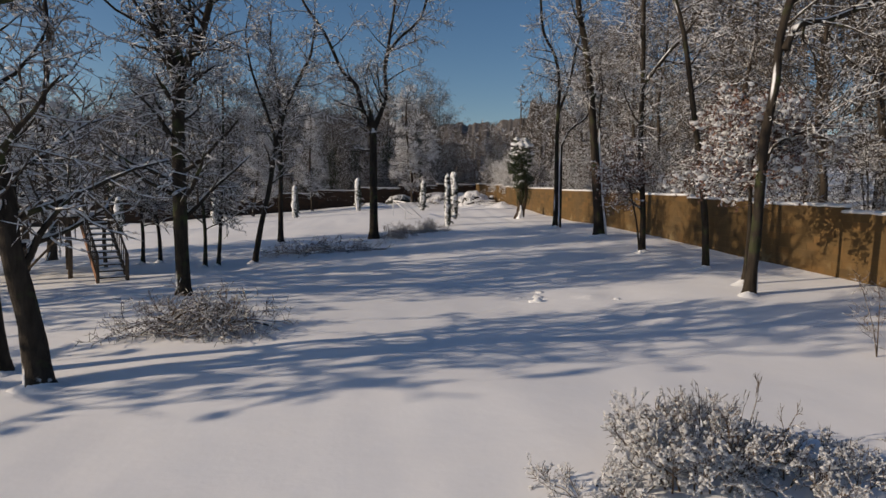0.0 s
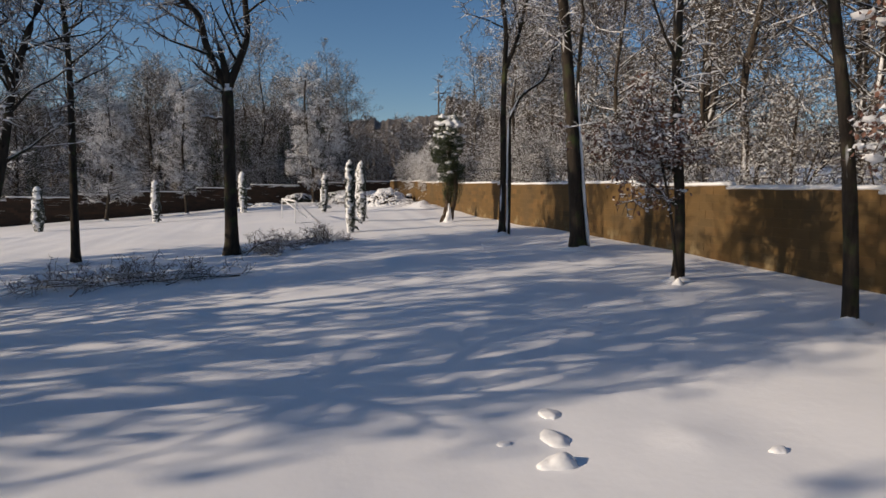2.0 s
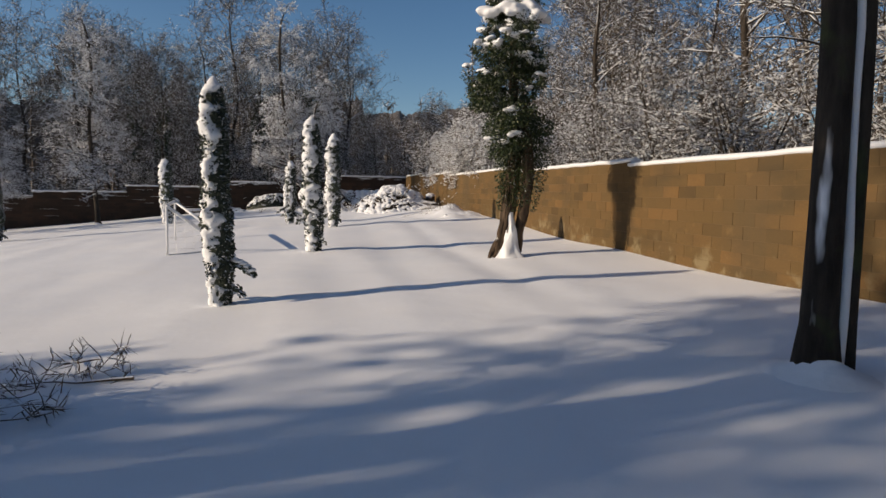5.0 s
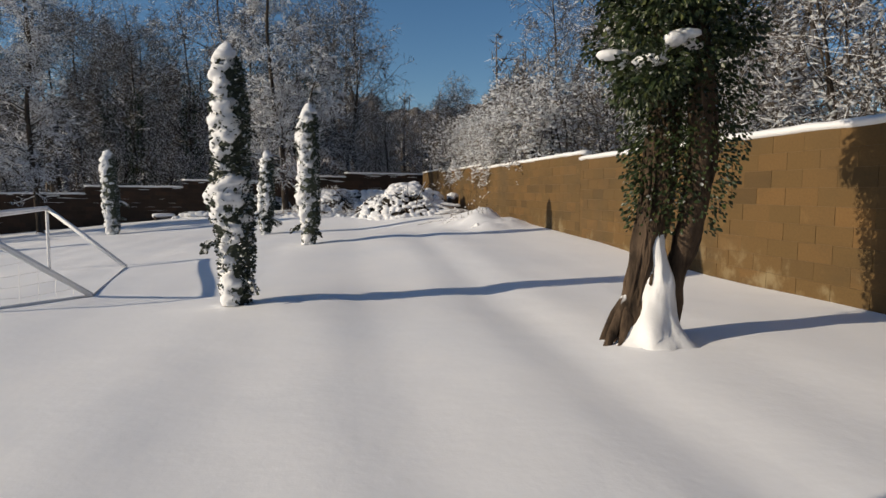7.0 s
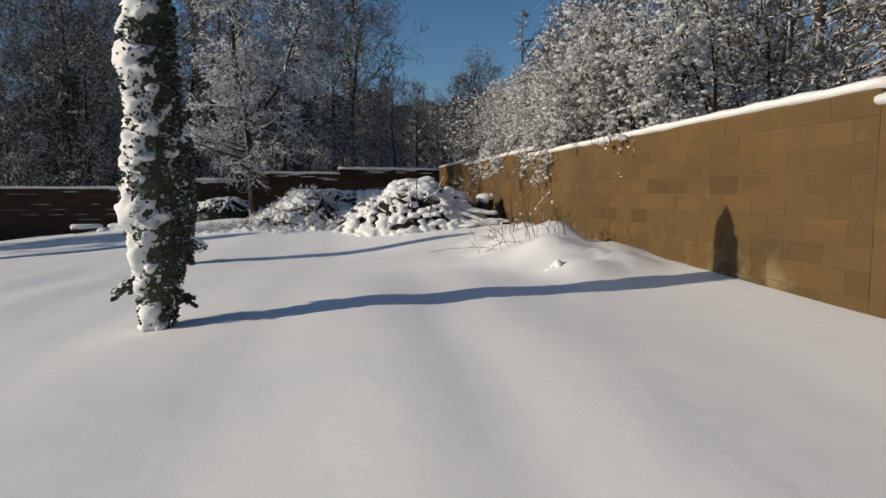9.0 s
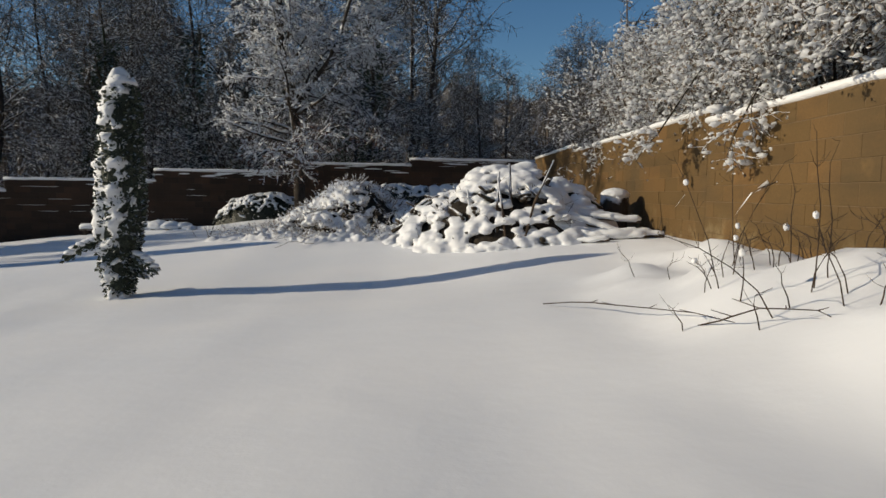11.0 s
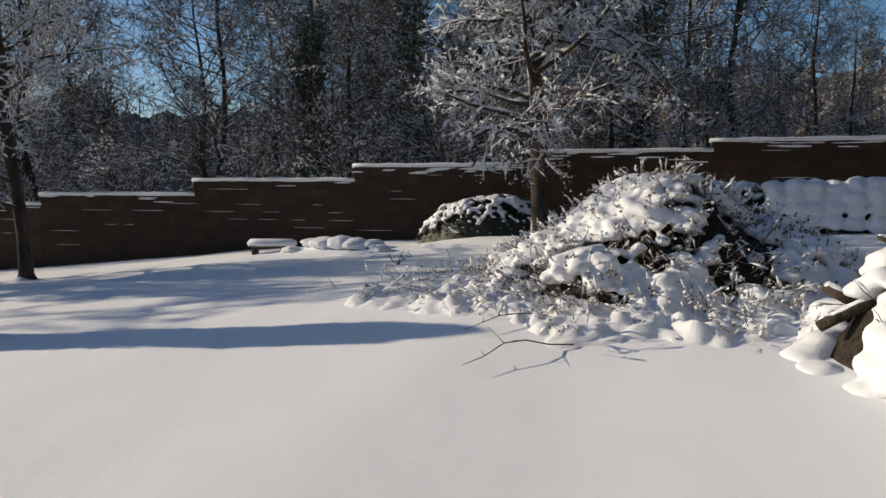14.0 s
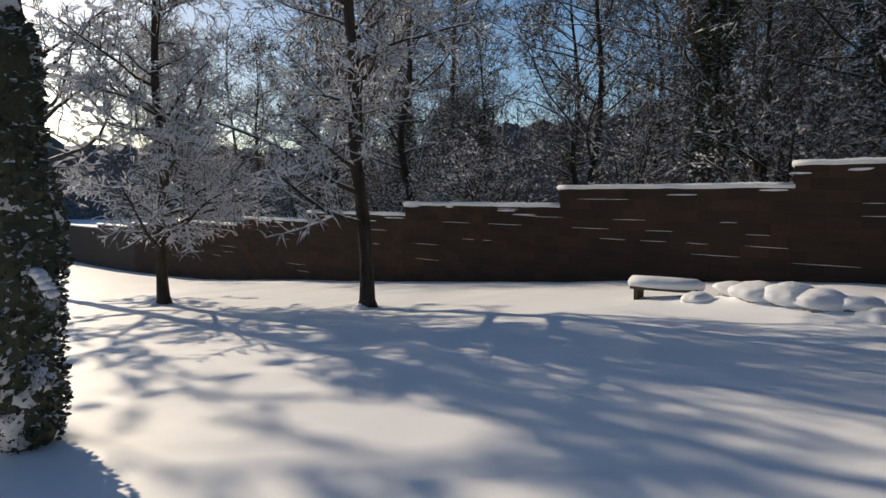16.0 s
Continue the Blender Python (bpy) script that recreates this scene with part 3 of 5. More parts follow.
def skirt(parent, x, y, r, h, seed):
    """A low collar of snow drifted against a trunk."""
    rng = random.Random(seed)
    b = Buf()
    n, rings = 20, 8
    z0 = relief(x, y)
    for j in range(rings):
        t = j / (rings - 1)
        rr = r * (0.25 + 0.75 * t)
        for k in range(n):
            a = 2 * math.pi * k / n
            q = rr * (1 + 0.18 * math.sin(2 * a + seed) + rng.uniform(-0.06, 0.06))
            px, py = x + q * math.cos(a), y + q * math.sin(a)
            b.v.append(Vector((px, py, relief(px, py) - 0.06 * t ** 3 + h * (1 - t) ** 2 * (0.8 + 0.5 * math.cos(a + 2.2)))))
    for j in range(rings - 1):
        for k in range(n):
            b.f.append((j * n + k, j * n + (k + 1) % n, (j + 1) * n + (k + 1) % n, (j + 1) * n + k))
    b.f.append(tuple(range(n)))
    return part("snow_collar", b, M_SNOW, parent, "snow drifted round the foot", True)


def path3(y, xz, rng, sway=0.12):
    return [Vector((x, y + (rng.uniform(-sway, sway) * i * 0.5 if i else 0), z - (0.12 if i == 0 else 0))) for i, (x, z) in enumerate(xz)]


def garden_tree(label, y, stems, seed, leaves=None, plaster=None, collar=0.4, group="trees on the lawn", bark=None, twig=None, **grow):
    """stems: (x and z along the stem, thickness below and above, where limbs begin, how many)."""
    grow.setdefault("snow", 0.85)
    tree = Tree(seed, **grow)
    foot, lines = None, []
    for k, (xz, r0, r1, start, density, sides) in enumerate(stems):
        if k == 0 or xz[0][1] < ground_z(xz[0][0], y) + 0.4:
            xz = [(xz[0][0], ground_z(xz[0][0], y))] + list(xz[1:])
        lines.append(path3(y, xz, tree.rng))
        tree.stem(lines[-1], r0, r1, sides, start, density, k == 0)
        foot = foot or (xz[0][0], y)
    ob = tree.finish("tree", label, "tree", (0, 0, 0), group, bark, twig)
    if leaves:
        per, size, choose = leaves
        b = Buf()
        tree.leaves(b, per, size, choose)
        part("withered_foliage", b, M_BEECH, ob, "withered red-brown leaves")
    if plaster is not None:
        k, side, wide = plaster
        r0 = stems[k][1]
        line = []
        for p, q in zip(lines[k][:3], lines[k][1:4]):
            line += [p.lerp(q, u) + Vector((side + 0.012 * math.sin(len(line) * 2.1 + u * 5), -r0 * 0.7, 0)) for u in (0, 0.2, 0.4, 0.6, 0.8)]
        line[0].z += 0.1
        b = Buf()
        b.tube(line, [r0 * wide * (1.15 - 0.6 * i / len(line) + 0.18 * math.sin(i * 1.9 + seed)) for i in range(len(line))], 8)
        part("snow_plaster", b, M_SNOW, ob, "snow stuck along the stem", True)
    skirt(ob, foot[0], foot[1], collar, 0.08 + 0.06 * collar, seed)
    return ob


# tall oak with a wide fork
garden_tree("tall bare oak with a wide fork, snow on its limbs", 31.5, [
    ([(-0.17, 1.44), (-0.21, 3.93), (-0.25, 6.65)], 0.21, 0.16, 0.75, 0.3, 10),
    ([(-0.25, 6.6), (-0.79, 7.63), (-1.06, 8.67), (-1.71, 9.29), (-2.49, 10.93), (-3.39, 12.15), (-3.9, 13.4)], 0.13, 0.05, 0.1, 1.2, 7),
    ([(-0.25, 6.6), (0.06, 7.27), (0.35, 8.2), (0.31, 9.76), (0.91, 10.82), (1.96, 11.9), (2.3, 13.2)], 0.14, 0.05, 0.15, 1.2, 7),
    ([(0.31, 9.7), (0.5, 10.9), (0.75, 12.7), (0.7, 14.2)], 0.09, 0.04, 0.1, 0.8, 6)], 11, kids=(10, 7, 6), lengths=(2.2, 1.2, 0.55), clump=0.05)
# large forked tree beside the brushwood
garden_tree("tall dark tree forking into two upright limbs", 17.6, [
    ([(-5.1, 1.1), (-5.15, 2.85), (-5.17, 4.98), (-5.12, 6.65)], 0.19, 0.15, 0.35, 1.5, 10),
    ([(-5.12, 6.6), (-5.33, 7.12), (-5.55, 7.7), (-5.6, 8.6), (-5.9, 10.2), (-5.8, 11.8)], 0.14, 0.06, 0.05, 1.3, 8),
    ([(-5.12, 6.6), (-4.86, 7.0), (-4.58, 7.4), (-4.4, 8.0), (-4.1, 9.2), (-4.2, 11.0)], 0.14, 0.06, 0.05, 1.3, 8)], 12, kids=(12, 7, 6), lengths=(2.4, 1.2, 0.5), clump=0.045)
garden_tree("slender leaning bare tree with a spreading crown", 25.35, [
    ([(-4.71, 0.98), (-4.44, 2.38), (-4.16, 3.65), (-3.84, 5.55), (-3.42, 7.02), (-2.6, 8.6)], 0.12, 0.05, 0.42, 1.3, 8),
    ([(-3.84, 5.5), (-4.2, 6.6), (-4.7, 8.0), (-4.9, 9.2)], 0.07, 0.03, 0.1, 0.9, 6)], 13, kids=(11, 7, 6), lengths=(2.1, 1.1, 0.5), clump=0.05)
garden_tree("slim upright bare tree beside cut branches", 31.4, [
    ([(-4.55, 1.1), (-4.53, 3.86), (-4.56, 6.73), (-4.67, 8.53), (-5.0, 10.3)], 0.13, 0.05, 0.38, 1.5, 8)], 14, kids=(13, 8, 6), lengths=(2.4, 1.2, 0.5), clump=0.045)
garden_tree("thick mossy trunk with snow on one side", 11.1, [
    ([(-5.45, 0.7), (-5.58, 1.71), (-5.72, 2.93), (-5.9, 3.95), (-6.35, 6.0), (-6.2, 8.5), (-6.5, 10.5)], 0.205, 0.08, 0.26, 1.8, 11)], 15, kids=(12, 7, 7), lengths=(2.4, 1.2, 0.55), clump=0.05, collar=0.6)
garden_tree("dark trunk close to the mossy tree", 12.1, [
    ([(-6.55, 0.8), (-6.7, 2.5), (-7.1, 4.5), (-7.3, 7.0), (-7.2, 9.0)], 0.15, 0.06, 0.3, 1.6, 8)], 16, kids=(11, 7, 6), lengths=(2.2, 1.1, 0.5))
for k, (x, y, bend, h) in enumerate([(-6.36, 24.75, -0.1, 6.0), (-5.94, 24.95, 0.25, 6.6), (-9.06, 26.3, -0.1, 6.5), (-8.5, 26.6, -0.45, 5.8)]):
    z = ground_z(x, y)
    garden_tree("thin young bare tree in a loose row", y, [
        ([(x, z), (x + 0.05 + bend * 0.2, z + 1.1), (x + bend * 0.5, z + 2.3), (x + bend, z + h * 0.6), (x + bend * 1.2, z + h)], 0.085, 0.03, 0.3, 1.4, 7)], 17 + k, kids=(14, 8, 7), lengths=(1.7, 0.9, 0.42), clump=0.06, collar=0.3)
# trees along the block wall
brown_a = (9, 0.085, lambda p: 3.6 < p.z < 6.4)
garden_tree("large leaning trunk with withered leaves and a snowy side stem", 14.4, [
    ([(8.3, 1.62), (8.36, 3.19), (8.37, 4.98), (8.59, 6.37), (8.73, 7.48), (8.9, 9.0), (9.2, 11.0)], 0.13, 0.07, 0.62, 0.9, 10),
    ([(8.45, 1.64), (8.45, 2.94), (8.5, 4.2), (8.75, 4.98), (9.4, 5.4)], 0.055, 0.03, 0.6, 0.7, 7),
    ([(8.79, 7.24), (9.06, 7.68), (9.86, 7.84), (10.7, 8.2)], 0.1, 0.06, 0.4, 0.5, 7)], 31, plaster=(1, -0.01, 0.6), kids=(9, 6, 6), lengths=(1.9, 1.0, 0.45))
garden_tree("small beech holding withered red-brown leaves under snow", 15.6, [
    ([(8.9, 1.7), (8.95, 2.8), (8.9, 4.0), (8.9, 5.0), (8.8, 5.6)], 0.07, 0.03, 0.5, 2.2, 7)], 32, leaves=(6, 0.075, lambda p: p.z > 3.3), kids=(10, 8, 6), lengths=(2.1, 0.8, 0.35), clump=0.1, snow=1.0, up=0.0, puff=2, spread=(60, 95))
garden_tree("young beech with brown leaves beside a taller trunk", 21.4, [
    ([(8.75, 1.9), (8.6, 2.8), (8.35, 3.6), (8.2, 4.5), (8.2, 5.0)], 0.04, 0.02, 0.45, 1.3, 6)], 37, leaves=(6, 0.075, lambda p: p.z > 3.2), collar=0.2, kids=(9, 6, 5), lengths=(1.2, 0.55, 0.28), clump=0.06, snow=0.5, up=0.0, puff=2, spread=(60, 95))
garden_tree("slim bare trunk bending over the lawn", 18.0, [
    ([(9.25, 1.75), (9.15, 2.98), (8.94, 4.58), (8.62, 6.46), (8.14, 8.29), (7.7, 9.8), (7.2, 11.5)], 0.11, 0.05, 0.45, 1.3, 8)], 33, kids=(9, 6, 6), lengths=(2.2, 1.1, 0.5))
garden_tree("bare trunk with a low spray of withered leaves", 21.7, [
    ([(8.95, 1.87), (8.93, 3.13), (8.72, 5.62), (8.74, 8.06), (8.67, 10.4), (8.6, 12.5)], 0.12, 0.06, 0.2, 1.7, 8),
    ([(8.72, 7.6), (9.6, 8.65), (10.17, 9.3), (10.6, 10.6)], 0.07, 0.04, 0.1, 0.7, 7)], 34, leaves=(8, 0.08, lambda p: 3.0 < p.z < 4.9 and p.x < 9.3), kids=(12, 7, 6), lengths=(1.8, 0.9, 0.4), clump=0.05, snow=0.5)
garden_tree("stout straight trunk with a thin snow-plastered stem", 26.8, [
    ([(9.3, 2.0), (9.02, 4.81), (8.8, 7.14), (8.51, 9.42), (8.06, 11.66), (7.9, 14.0)], 0.19, 0.1, 0.6, 0.9, 11),
    ([(9.6, 2.0), (9.4, 3.4), (9.2, 5.2), (9.06, 6.8), (9.1, 8.0)], 0.075, 0.035, 0.75, 0.4, 7)], 35, plaster=(1, -0.01, 0.62), kids=(9, 6, 6), lengths=(2.6, 1.3, 0.55), collar=0.75)
garden_tree("pair of slim dark trunks growing together", 32.35, [
    ([(9.02, 2.09), (9.0, 4.5), (9.0, 6.08), (9.03, 8.04), (9.05, 9.15), (8.79, 10.52), (8.18, 11.7), (7.8, 13.0)], 0.125, 0.06, 0.52, 1.2, 10),
    ([(9.28, 2.09), (9.24, 4.5), (9.22, 6.08), (9.6, 6.94), (10.4, 7.6), (10.9, 8.9)], 0.068, 0.045, 0.6, 0.8, 8),
    ([(9.03, 8.0), (9.5, 9.2), (9.7, 10.6), (10.1, 12.4)], 0.08, 0.04, 0.1, 0.9, 7)], 36, plaster=(1, -0.1, 0.48), kids=(9, 6, 6), lengths=(2.0, 1.1, 0.5), clump=0.06, collar=0.55)
# trees before the brown wall
garden_tree("bare tree with low snowy boughs and some red leaves", 68.0, [
    ([(4.08, 2.2), (4.04, 3.57), (3.97, 4.95), (3.85, 5.78), (3.6, 6.6), (3.5, 8.5), (3.3, 11.0), (3.4, 13.0)], 0.18, 0.06, 0.12, 2.2, 10),
    ([(3.9, 5.5), (4.5, 6.3), (5.1, 7.2), (5.6, 8.8)], 0.09, 0.04, 0.1, 0.9, 7)], 41, leaves=(4, 0.06, lambda p: p.z < 5.2 and p.x > 3.0), bark=M_LIMB, twig=M_FROST, kids=(17, 11, 9), lengths=(2.3, 1.0, 0.45), clump=0.085, snow=1.0, up=-0.03)
garden_tree("dark bare trunk with a whorl of straight branches", 65.4, [
    ([(-6.06, 1.3), (-6.13, 2.44), (-6.21, 4.21), (-6.29, 5.66), (-6.3, 6.8), (-6.2, 9.0), (-6.3, 11.0)], 0.145, 0.06, 0.18, 2.0, 9)], 42, bark=M_LIMB, twig=M_FROST, kids=(15, 12, 10), lengths=(2.5, 1.0, 0.45), thin=0.009, clump=0.05, snow=1.0)
garden_tree("dense snowy bare tree glittering against the sun", 63.3, [
    ([(-11.5, 0.83), (-11.3, 2.24), (-11.15, 3.83), (-10.9, 5.55), (-11.0, 7.6), (-11.2, 9.5)], 0.14, 0.05, 0.14, 2.6, 8)], 43, bark=M_LIMB, twig=M_FROST, kids=(18, 13, 12), lengths=(2.4, 1.0, 0.42), thin=0.008, clump=0.048, snow=1.0)

# ---- woodland ----
def forest_tree(seed, height, kind):
    """kind: bare, ivy (an ivy sleeve on the trunk), bush (several stems from the ground) or snowy (thick snow, drooping)."""
    rng = random.Random(seed)
    if kind == "clumpy":
        # coarse loaded crown, shaped for the blotchy shade it throws on the snow
        tree = Tree(seed, levels=3, kids=(16, 6, 5), lengths=(3.0, 1.4, 0.7), thin=0.016, snow=1.0, clump=0.135, up=0.02, wander=0.3, puff=2)
        tree.stem([(0, 0, -0.3), (0.2, 0.1, 2.5), (-0.1, 0.2, 5.0), (0.1, -0.2, 8.0), (0.2, 0.1, height)], 0.19, 0.05, 9, 0.22, 1.3, True)
    elif kind == "bush":
        tree = Tree(seed, levels=3, kids=(6, 5, 5), lengths=(1.5, 0.8, 0.5), thin=0.01, fine=1, snow=1.0, clump=0.085, up=-0.02, wander=0.3, puff=0)
        for k in range(6):
            a = rng.uniform(0, 6.28)
            r = rng.uniform(0.5, 1.5)
            pts = [(rng.uniform(-0.3, 0.3), rng.uniform(-0.3, 0.3), -0.2)]
            for i in range(1, 5):
                pts.append((r * math.cos(a) * (i / 4) ** 1.3, r * math.sin(a) * (i / 4) ** 1.3, height * i / 4 * rng.uniform(0.9, 1.08)))
            tree.stem(pts, 0.04, 0.018, 4, 0.2, 1.2, False)
    else:
        snowy = kind == "snowy"
        tree = Tree(seed, levels=3, kids=(20, 8, 9), lengths=(3.6 if snowy else 4.6, 1.9, 0.95), thin=0.018, fine=1, snow=0.9 if snowy else 0.75, clump=0.074 if snowy else 0.066, up=0.0 if snowy else 0.09, wander=0.26, puff=0)
        pts, x, y = [(0, 0, -0.3)], 0.0, 0.0
        for i in range(1, 7):
            x, y = x + rng.uniform(-0.3, 0.3), y + rng.uniform(-0.3, 0.3)
            pts.append((x, y, height * i / 6))
        tree.stem(pts, 0.0125 * height, 0.04, 7, 0.16 if snowy else 0.22, 1.35, True)
    ob = tree.finish("woodland_bush" if kind == "bush" else "woodland_tree", "", "bush" if kind == "bush" else "tree", bark=M_DARK if kind == "ivy" else M_LIMB, twig=M_FOREST)
    if kind == "ivy":
        b = Buf()
        for _ in range(3000):
            t = rng.random() ** 0.8
            z = 0.2 + t * height * 0.72
            i = min(int(z / height * 6), 5)
            c = Vector(pts[i]).lerp(Vector(pts[i + 1]), z / height * 6 - i)
            a = rng.uniform(0, 6.28)
            r = 0.15 + rng.random() * (0.35 + 0.3 * math.sin(z * 1.3) ** 2)
            d = Vector((math.cos(a), math.sin(a), -0.4))
            b.leaf(Vector((c.x + r * math.cos(a), c.y + r * math.sin(a), z)), d, 0.17, rng)
        part("ivy", b, M_IVY, ob, "dark ivy climbing the trunk")
    return ob


def in_gap(x, y):
    """The low stretch of the treeline, north-east of the lawn."""
    return y > 70 and 3.8 + (y - 29) * 0.085 < x < 3.8 + (y - 29) * 0.27


def gap_top(y):
    return 8.2 + (y - 90) * 0.12


def plant_wood():
    rng = random.Random(77)
    kinds = [("bare", 15, 101), ("bare", 17, 102), ("snowy", 13, 103), ("snowy", 15, 104), ("ivy", 15, 105), ("bare", 14, 106), ("bush", 4.1, 107), ("bush", 3.2, 108), ("clumpy", 11, 109)]
    protos = {k: None for k in range(len(kinds))}
    labels = {"bare": "tall bare woodland tree with snow on its branches", "snowy": "bare tree thickly hung with fresh snow", "ivy": "tall trunk wrapped in dark ivy", "clumpy": "spreading bare tree with clumps of snow, added to cast shade", "bush": "bush bent under clumps of fresh snow"}
    spots = []
    # behind the block wall
    for _ in range(46):
        spots.append((rng.uniform(14.2, 32), rng.uniform(8, 96), rng.choice((0, 2, 3, 2, 3, 5))))
    for k in range(30):
        y = 12 + k * 2.1 + rng.uniform(-0.8, 0.8)
        spots.append((rng.uniform(12.7, 13.2) if 54 < y < 66 else rng.uniform(14.1, 15.6), y, rng.choice((6, 6, 7))))
    # behind the brown wall
    for _ in range(80):
        x = rng.uniform(-44, 13)
        if x < -13 and rng.random() < 0.55:
            continue
        spots.append((x, 73.4 + 0.16 * x + 22 * rng.random() ** 1.25, rng.choice((0, 1, 4, 5, 4, 4))))
    for k in range(16):
        x = -36 + k * 3 + rng.uniform(-1, 1)
        spots.append((x, 72.8 + 0.16 * x + rng.uniform(0, 2.5), rng.choice((6, 7))))
    # west of the lawn; the nearer trees, mostly unseen, are added to cast dappled shade
    for x, y in ((-14.2, 30.2), (-17.5, 27.4), (-15.2, 18.2), (-22.5, 16.6), (-21, 24.6), (-12.8, 22.0), (-18.5, 31.0), (-24, 28.0), (-16.2, 25.4), (-22.5, 30.6), (-20, 61.6), (-17, 10.4), (-14.5, 20.3), (-20.5, 18.8)):
        spots.append((x, y, 8))
    for _ in range(6):
        spots.append((rng.uniform(-80, -58), rng.uniform(34, 64), rng.choice((0, 1, 5))))
    # a closer row of trees past the block wall
    more = random.Random(78)
    for k in range(20):
        spots.append((more.uniform(15, 23), 18 + 1.9 * k + more.uniform(-0.8, 0.8), more.choice((2, 3, 0, 5))))
    for _ in range(26):
        x = more.uniform(-30, 12)
        spots.append((x, 75 + 0.16 * x + more.uniform(0, 26), more.choice((0, 1, 4, 5, 4))))
    taken = []
    for x, y, k in spots:
        kind, height, seed = kinds[k]
        gap = 1.4 if kind == "bush" else 2.0
        if any((x - a) ** 2 + (y - b) ** 2 < gap * gap for a, b in taken):
            continue
        if 12 < x < 18.5 and 40 < y < 62 and kind != "bush":
            continue
        taken.append((x, y))
        scale = rng.uniform(0.85, 1.15) * (0.87 if y > 62 and x < 13 and kind not in ("bush", "clumpy") else 1)
        if kind != "bush" and in_gap(x, y):
            scale = min(scale, gap_top(y) * rng.uniform(0.8, 1) / height)
        m = Matrix.Translation((x, y, ground_z(x, y))) @ Matrix.Rotation(rng.uniform(0, 6.28), 4, "Z") @ Matrix.Diagonal((scale, scale, scale * rng.uniform(0.92, 1.08), 1))
        if protos[k] is None:
            ob = protos[k] = forest_tree(seed, height, kind)
            tagged(ob, labels[kind], group="bushes along the walls" if kind == "bush" else "woodland trees")
            ob.matrix_basis = m
        else:
            copy_thing(protos[k], m)


plant_wood()


def far_woods():
    """The woods in the distance, each tree a bare pole with thin boughs, too many to count."""
    rng = random.Random(5)
    b = Buf()
    for _ in range(360):
        a = rng.uniform(-0.95, 1.0)
        r = rng.uniform(36, 110)
        x, y = 2 + math.sin(a) * r * 1.05, 60 + math.cos(a) * r
        if y < 98 and -44 < x < 34:
            continue
        h = rng.uniform(11, 17) if rng.random() < 0.75 else rng.uniform(3, 7)
        if in_gap(x, y):
            h = min(h, gap_top(y) * rng.uniform(0.75, 1.05))
        z = ground_z(x, y)
        b.tube([Vector((x, y, z)), Vector((x + rng.uniform(-0.4, 0.4), y, z + h * 0.6)), Vector((x + rng.uniform(-0.8, 0.8), y, z + h))], [0.22, 0.14, 0.04], 4, False)
        for _ in range(26):
            t = rng.uniform(0.04, 1)
            p = Vector((x, y, z + h * t))
            d = Vector((rng.gauss(0, 1), rng.gauss(0, 1), rng.uniform(0.1, 0.9))).normalized() * max(2.4, h * 0.24) * (1.15 - 0.7 * t) * rng.uniform(0.5, 1.2)
            b.sliver(p, p + d + Vector((rng.uniform(-0.3, 0.3), 0, 0.25)), 0.09, rng)
            for _ in range(9):
                q = p + d * rng.uniform(0.25, 1)
                b.sliver(q, q + rand_dir(rng) * rng.uniform(0.6, 1.7), 0.045, rng)
    solo("far_woods", b, M_FOREST, "bare snowy woods in the distance", "woods", kind="stuff")


far_woods()


def wooded_rise():
    """Rising ground grown over with trees, far behind the walls, seen only between the trunks."""
    b = Buf()
    n, rows = 1100, 8
    for j in range(rows + 1):
        for i in range(n + 1):
            a = -1.9 + 3.6 * i / n
            r = 118 + 2.0 * j + 6 * noise.noise((a * 9, 3.0, j * 0.3))
            x, y = 2 + r * math.sin(a), 45 + r * math.cos(a)
            crest = 21 + 3.0 * noise.noise((a * 6, 0.0, 2.0)) + 2.6 * noise.noise((a * 40, 1.0, 0.0)) + 1.0 * noise.noise((a * 190, 4.0, 0.0))
            crest *= 0.82 if in_gap(x, y) else 1 - 0.38 * max(0.0, min(1.0, (-0.5 - a) / 0.4))
            crest *= 1 - 0.6 * max(0.0, min(1.0, (a - 0.35) / 0.3))
            b.v.append(Vector((x, y, ground_z(x, y) - 1 + (crest + 1) * (j / rows) ** 0.8)))
    m = n + 1
    for j in range(rows):
        for i in range(n):
            k = j * m + i
            b.f.append((k, k + 1, k + m + 1, k + m))
    solo("backdrop", b, M_RISE, "grey-brown wooded rise under snow in the distance", "woods", True, kind="structure")


wooded_rise()


# ---- bushes hanging over the block wall ----
def overhang(y0, seed, stems):
    rng = random.Random(seed)
    tree = Tree(seed, levels=3, kids=(8, 5, 4), lengths=(0.8, 0.45, 0.26), thin=0.0045, snow=1.0, clump=0.058, up=-0.07, wander=0.24, puff=2, long=2.0)
    for _ in range(stems):
        y = y0 + rng.uniform(-1.0, 1.0)
        z = ground_z(12.6, y)
        reach, top = rng.uniform(0, 0.6) if y0 > 58 else rng.uniform(-0.75, 0.35), rng.uniform(2.6, 3.9)
        tree.stem([(12.7, y, z - 0.1), (12.6 + rng.uniform(-0.1, 0.3), y + rng.uniform(-0.3, 0.3), z + top * 0.6), (12.3 + reach * 0.4, y + rng.uniform(-0.5, 0.5), z + top),
                   (11.75 + reach, y + rng.uniform(-0.9, 0.9), z + top - rng.uniform(0.5, 1.5))], 0.026, 0.01, 6, 0.4, 1.5, False)
    ob = tree.finish("overhanging_bush", "snow-laden bush drooping over the top of the block wall", "bush", group="bushes over the wall", twig=M_TWIG)
    b = Buf()
    tree.leaves(b, 2, 0.045, lambda p: p.x < 12.1)
    part("withered_foliage", b, M_DRY, ob, "dead beige leaves", kind="stuff")


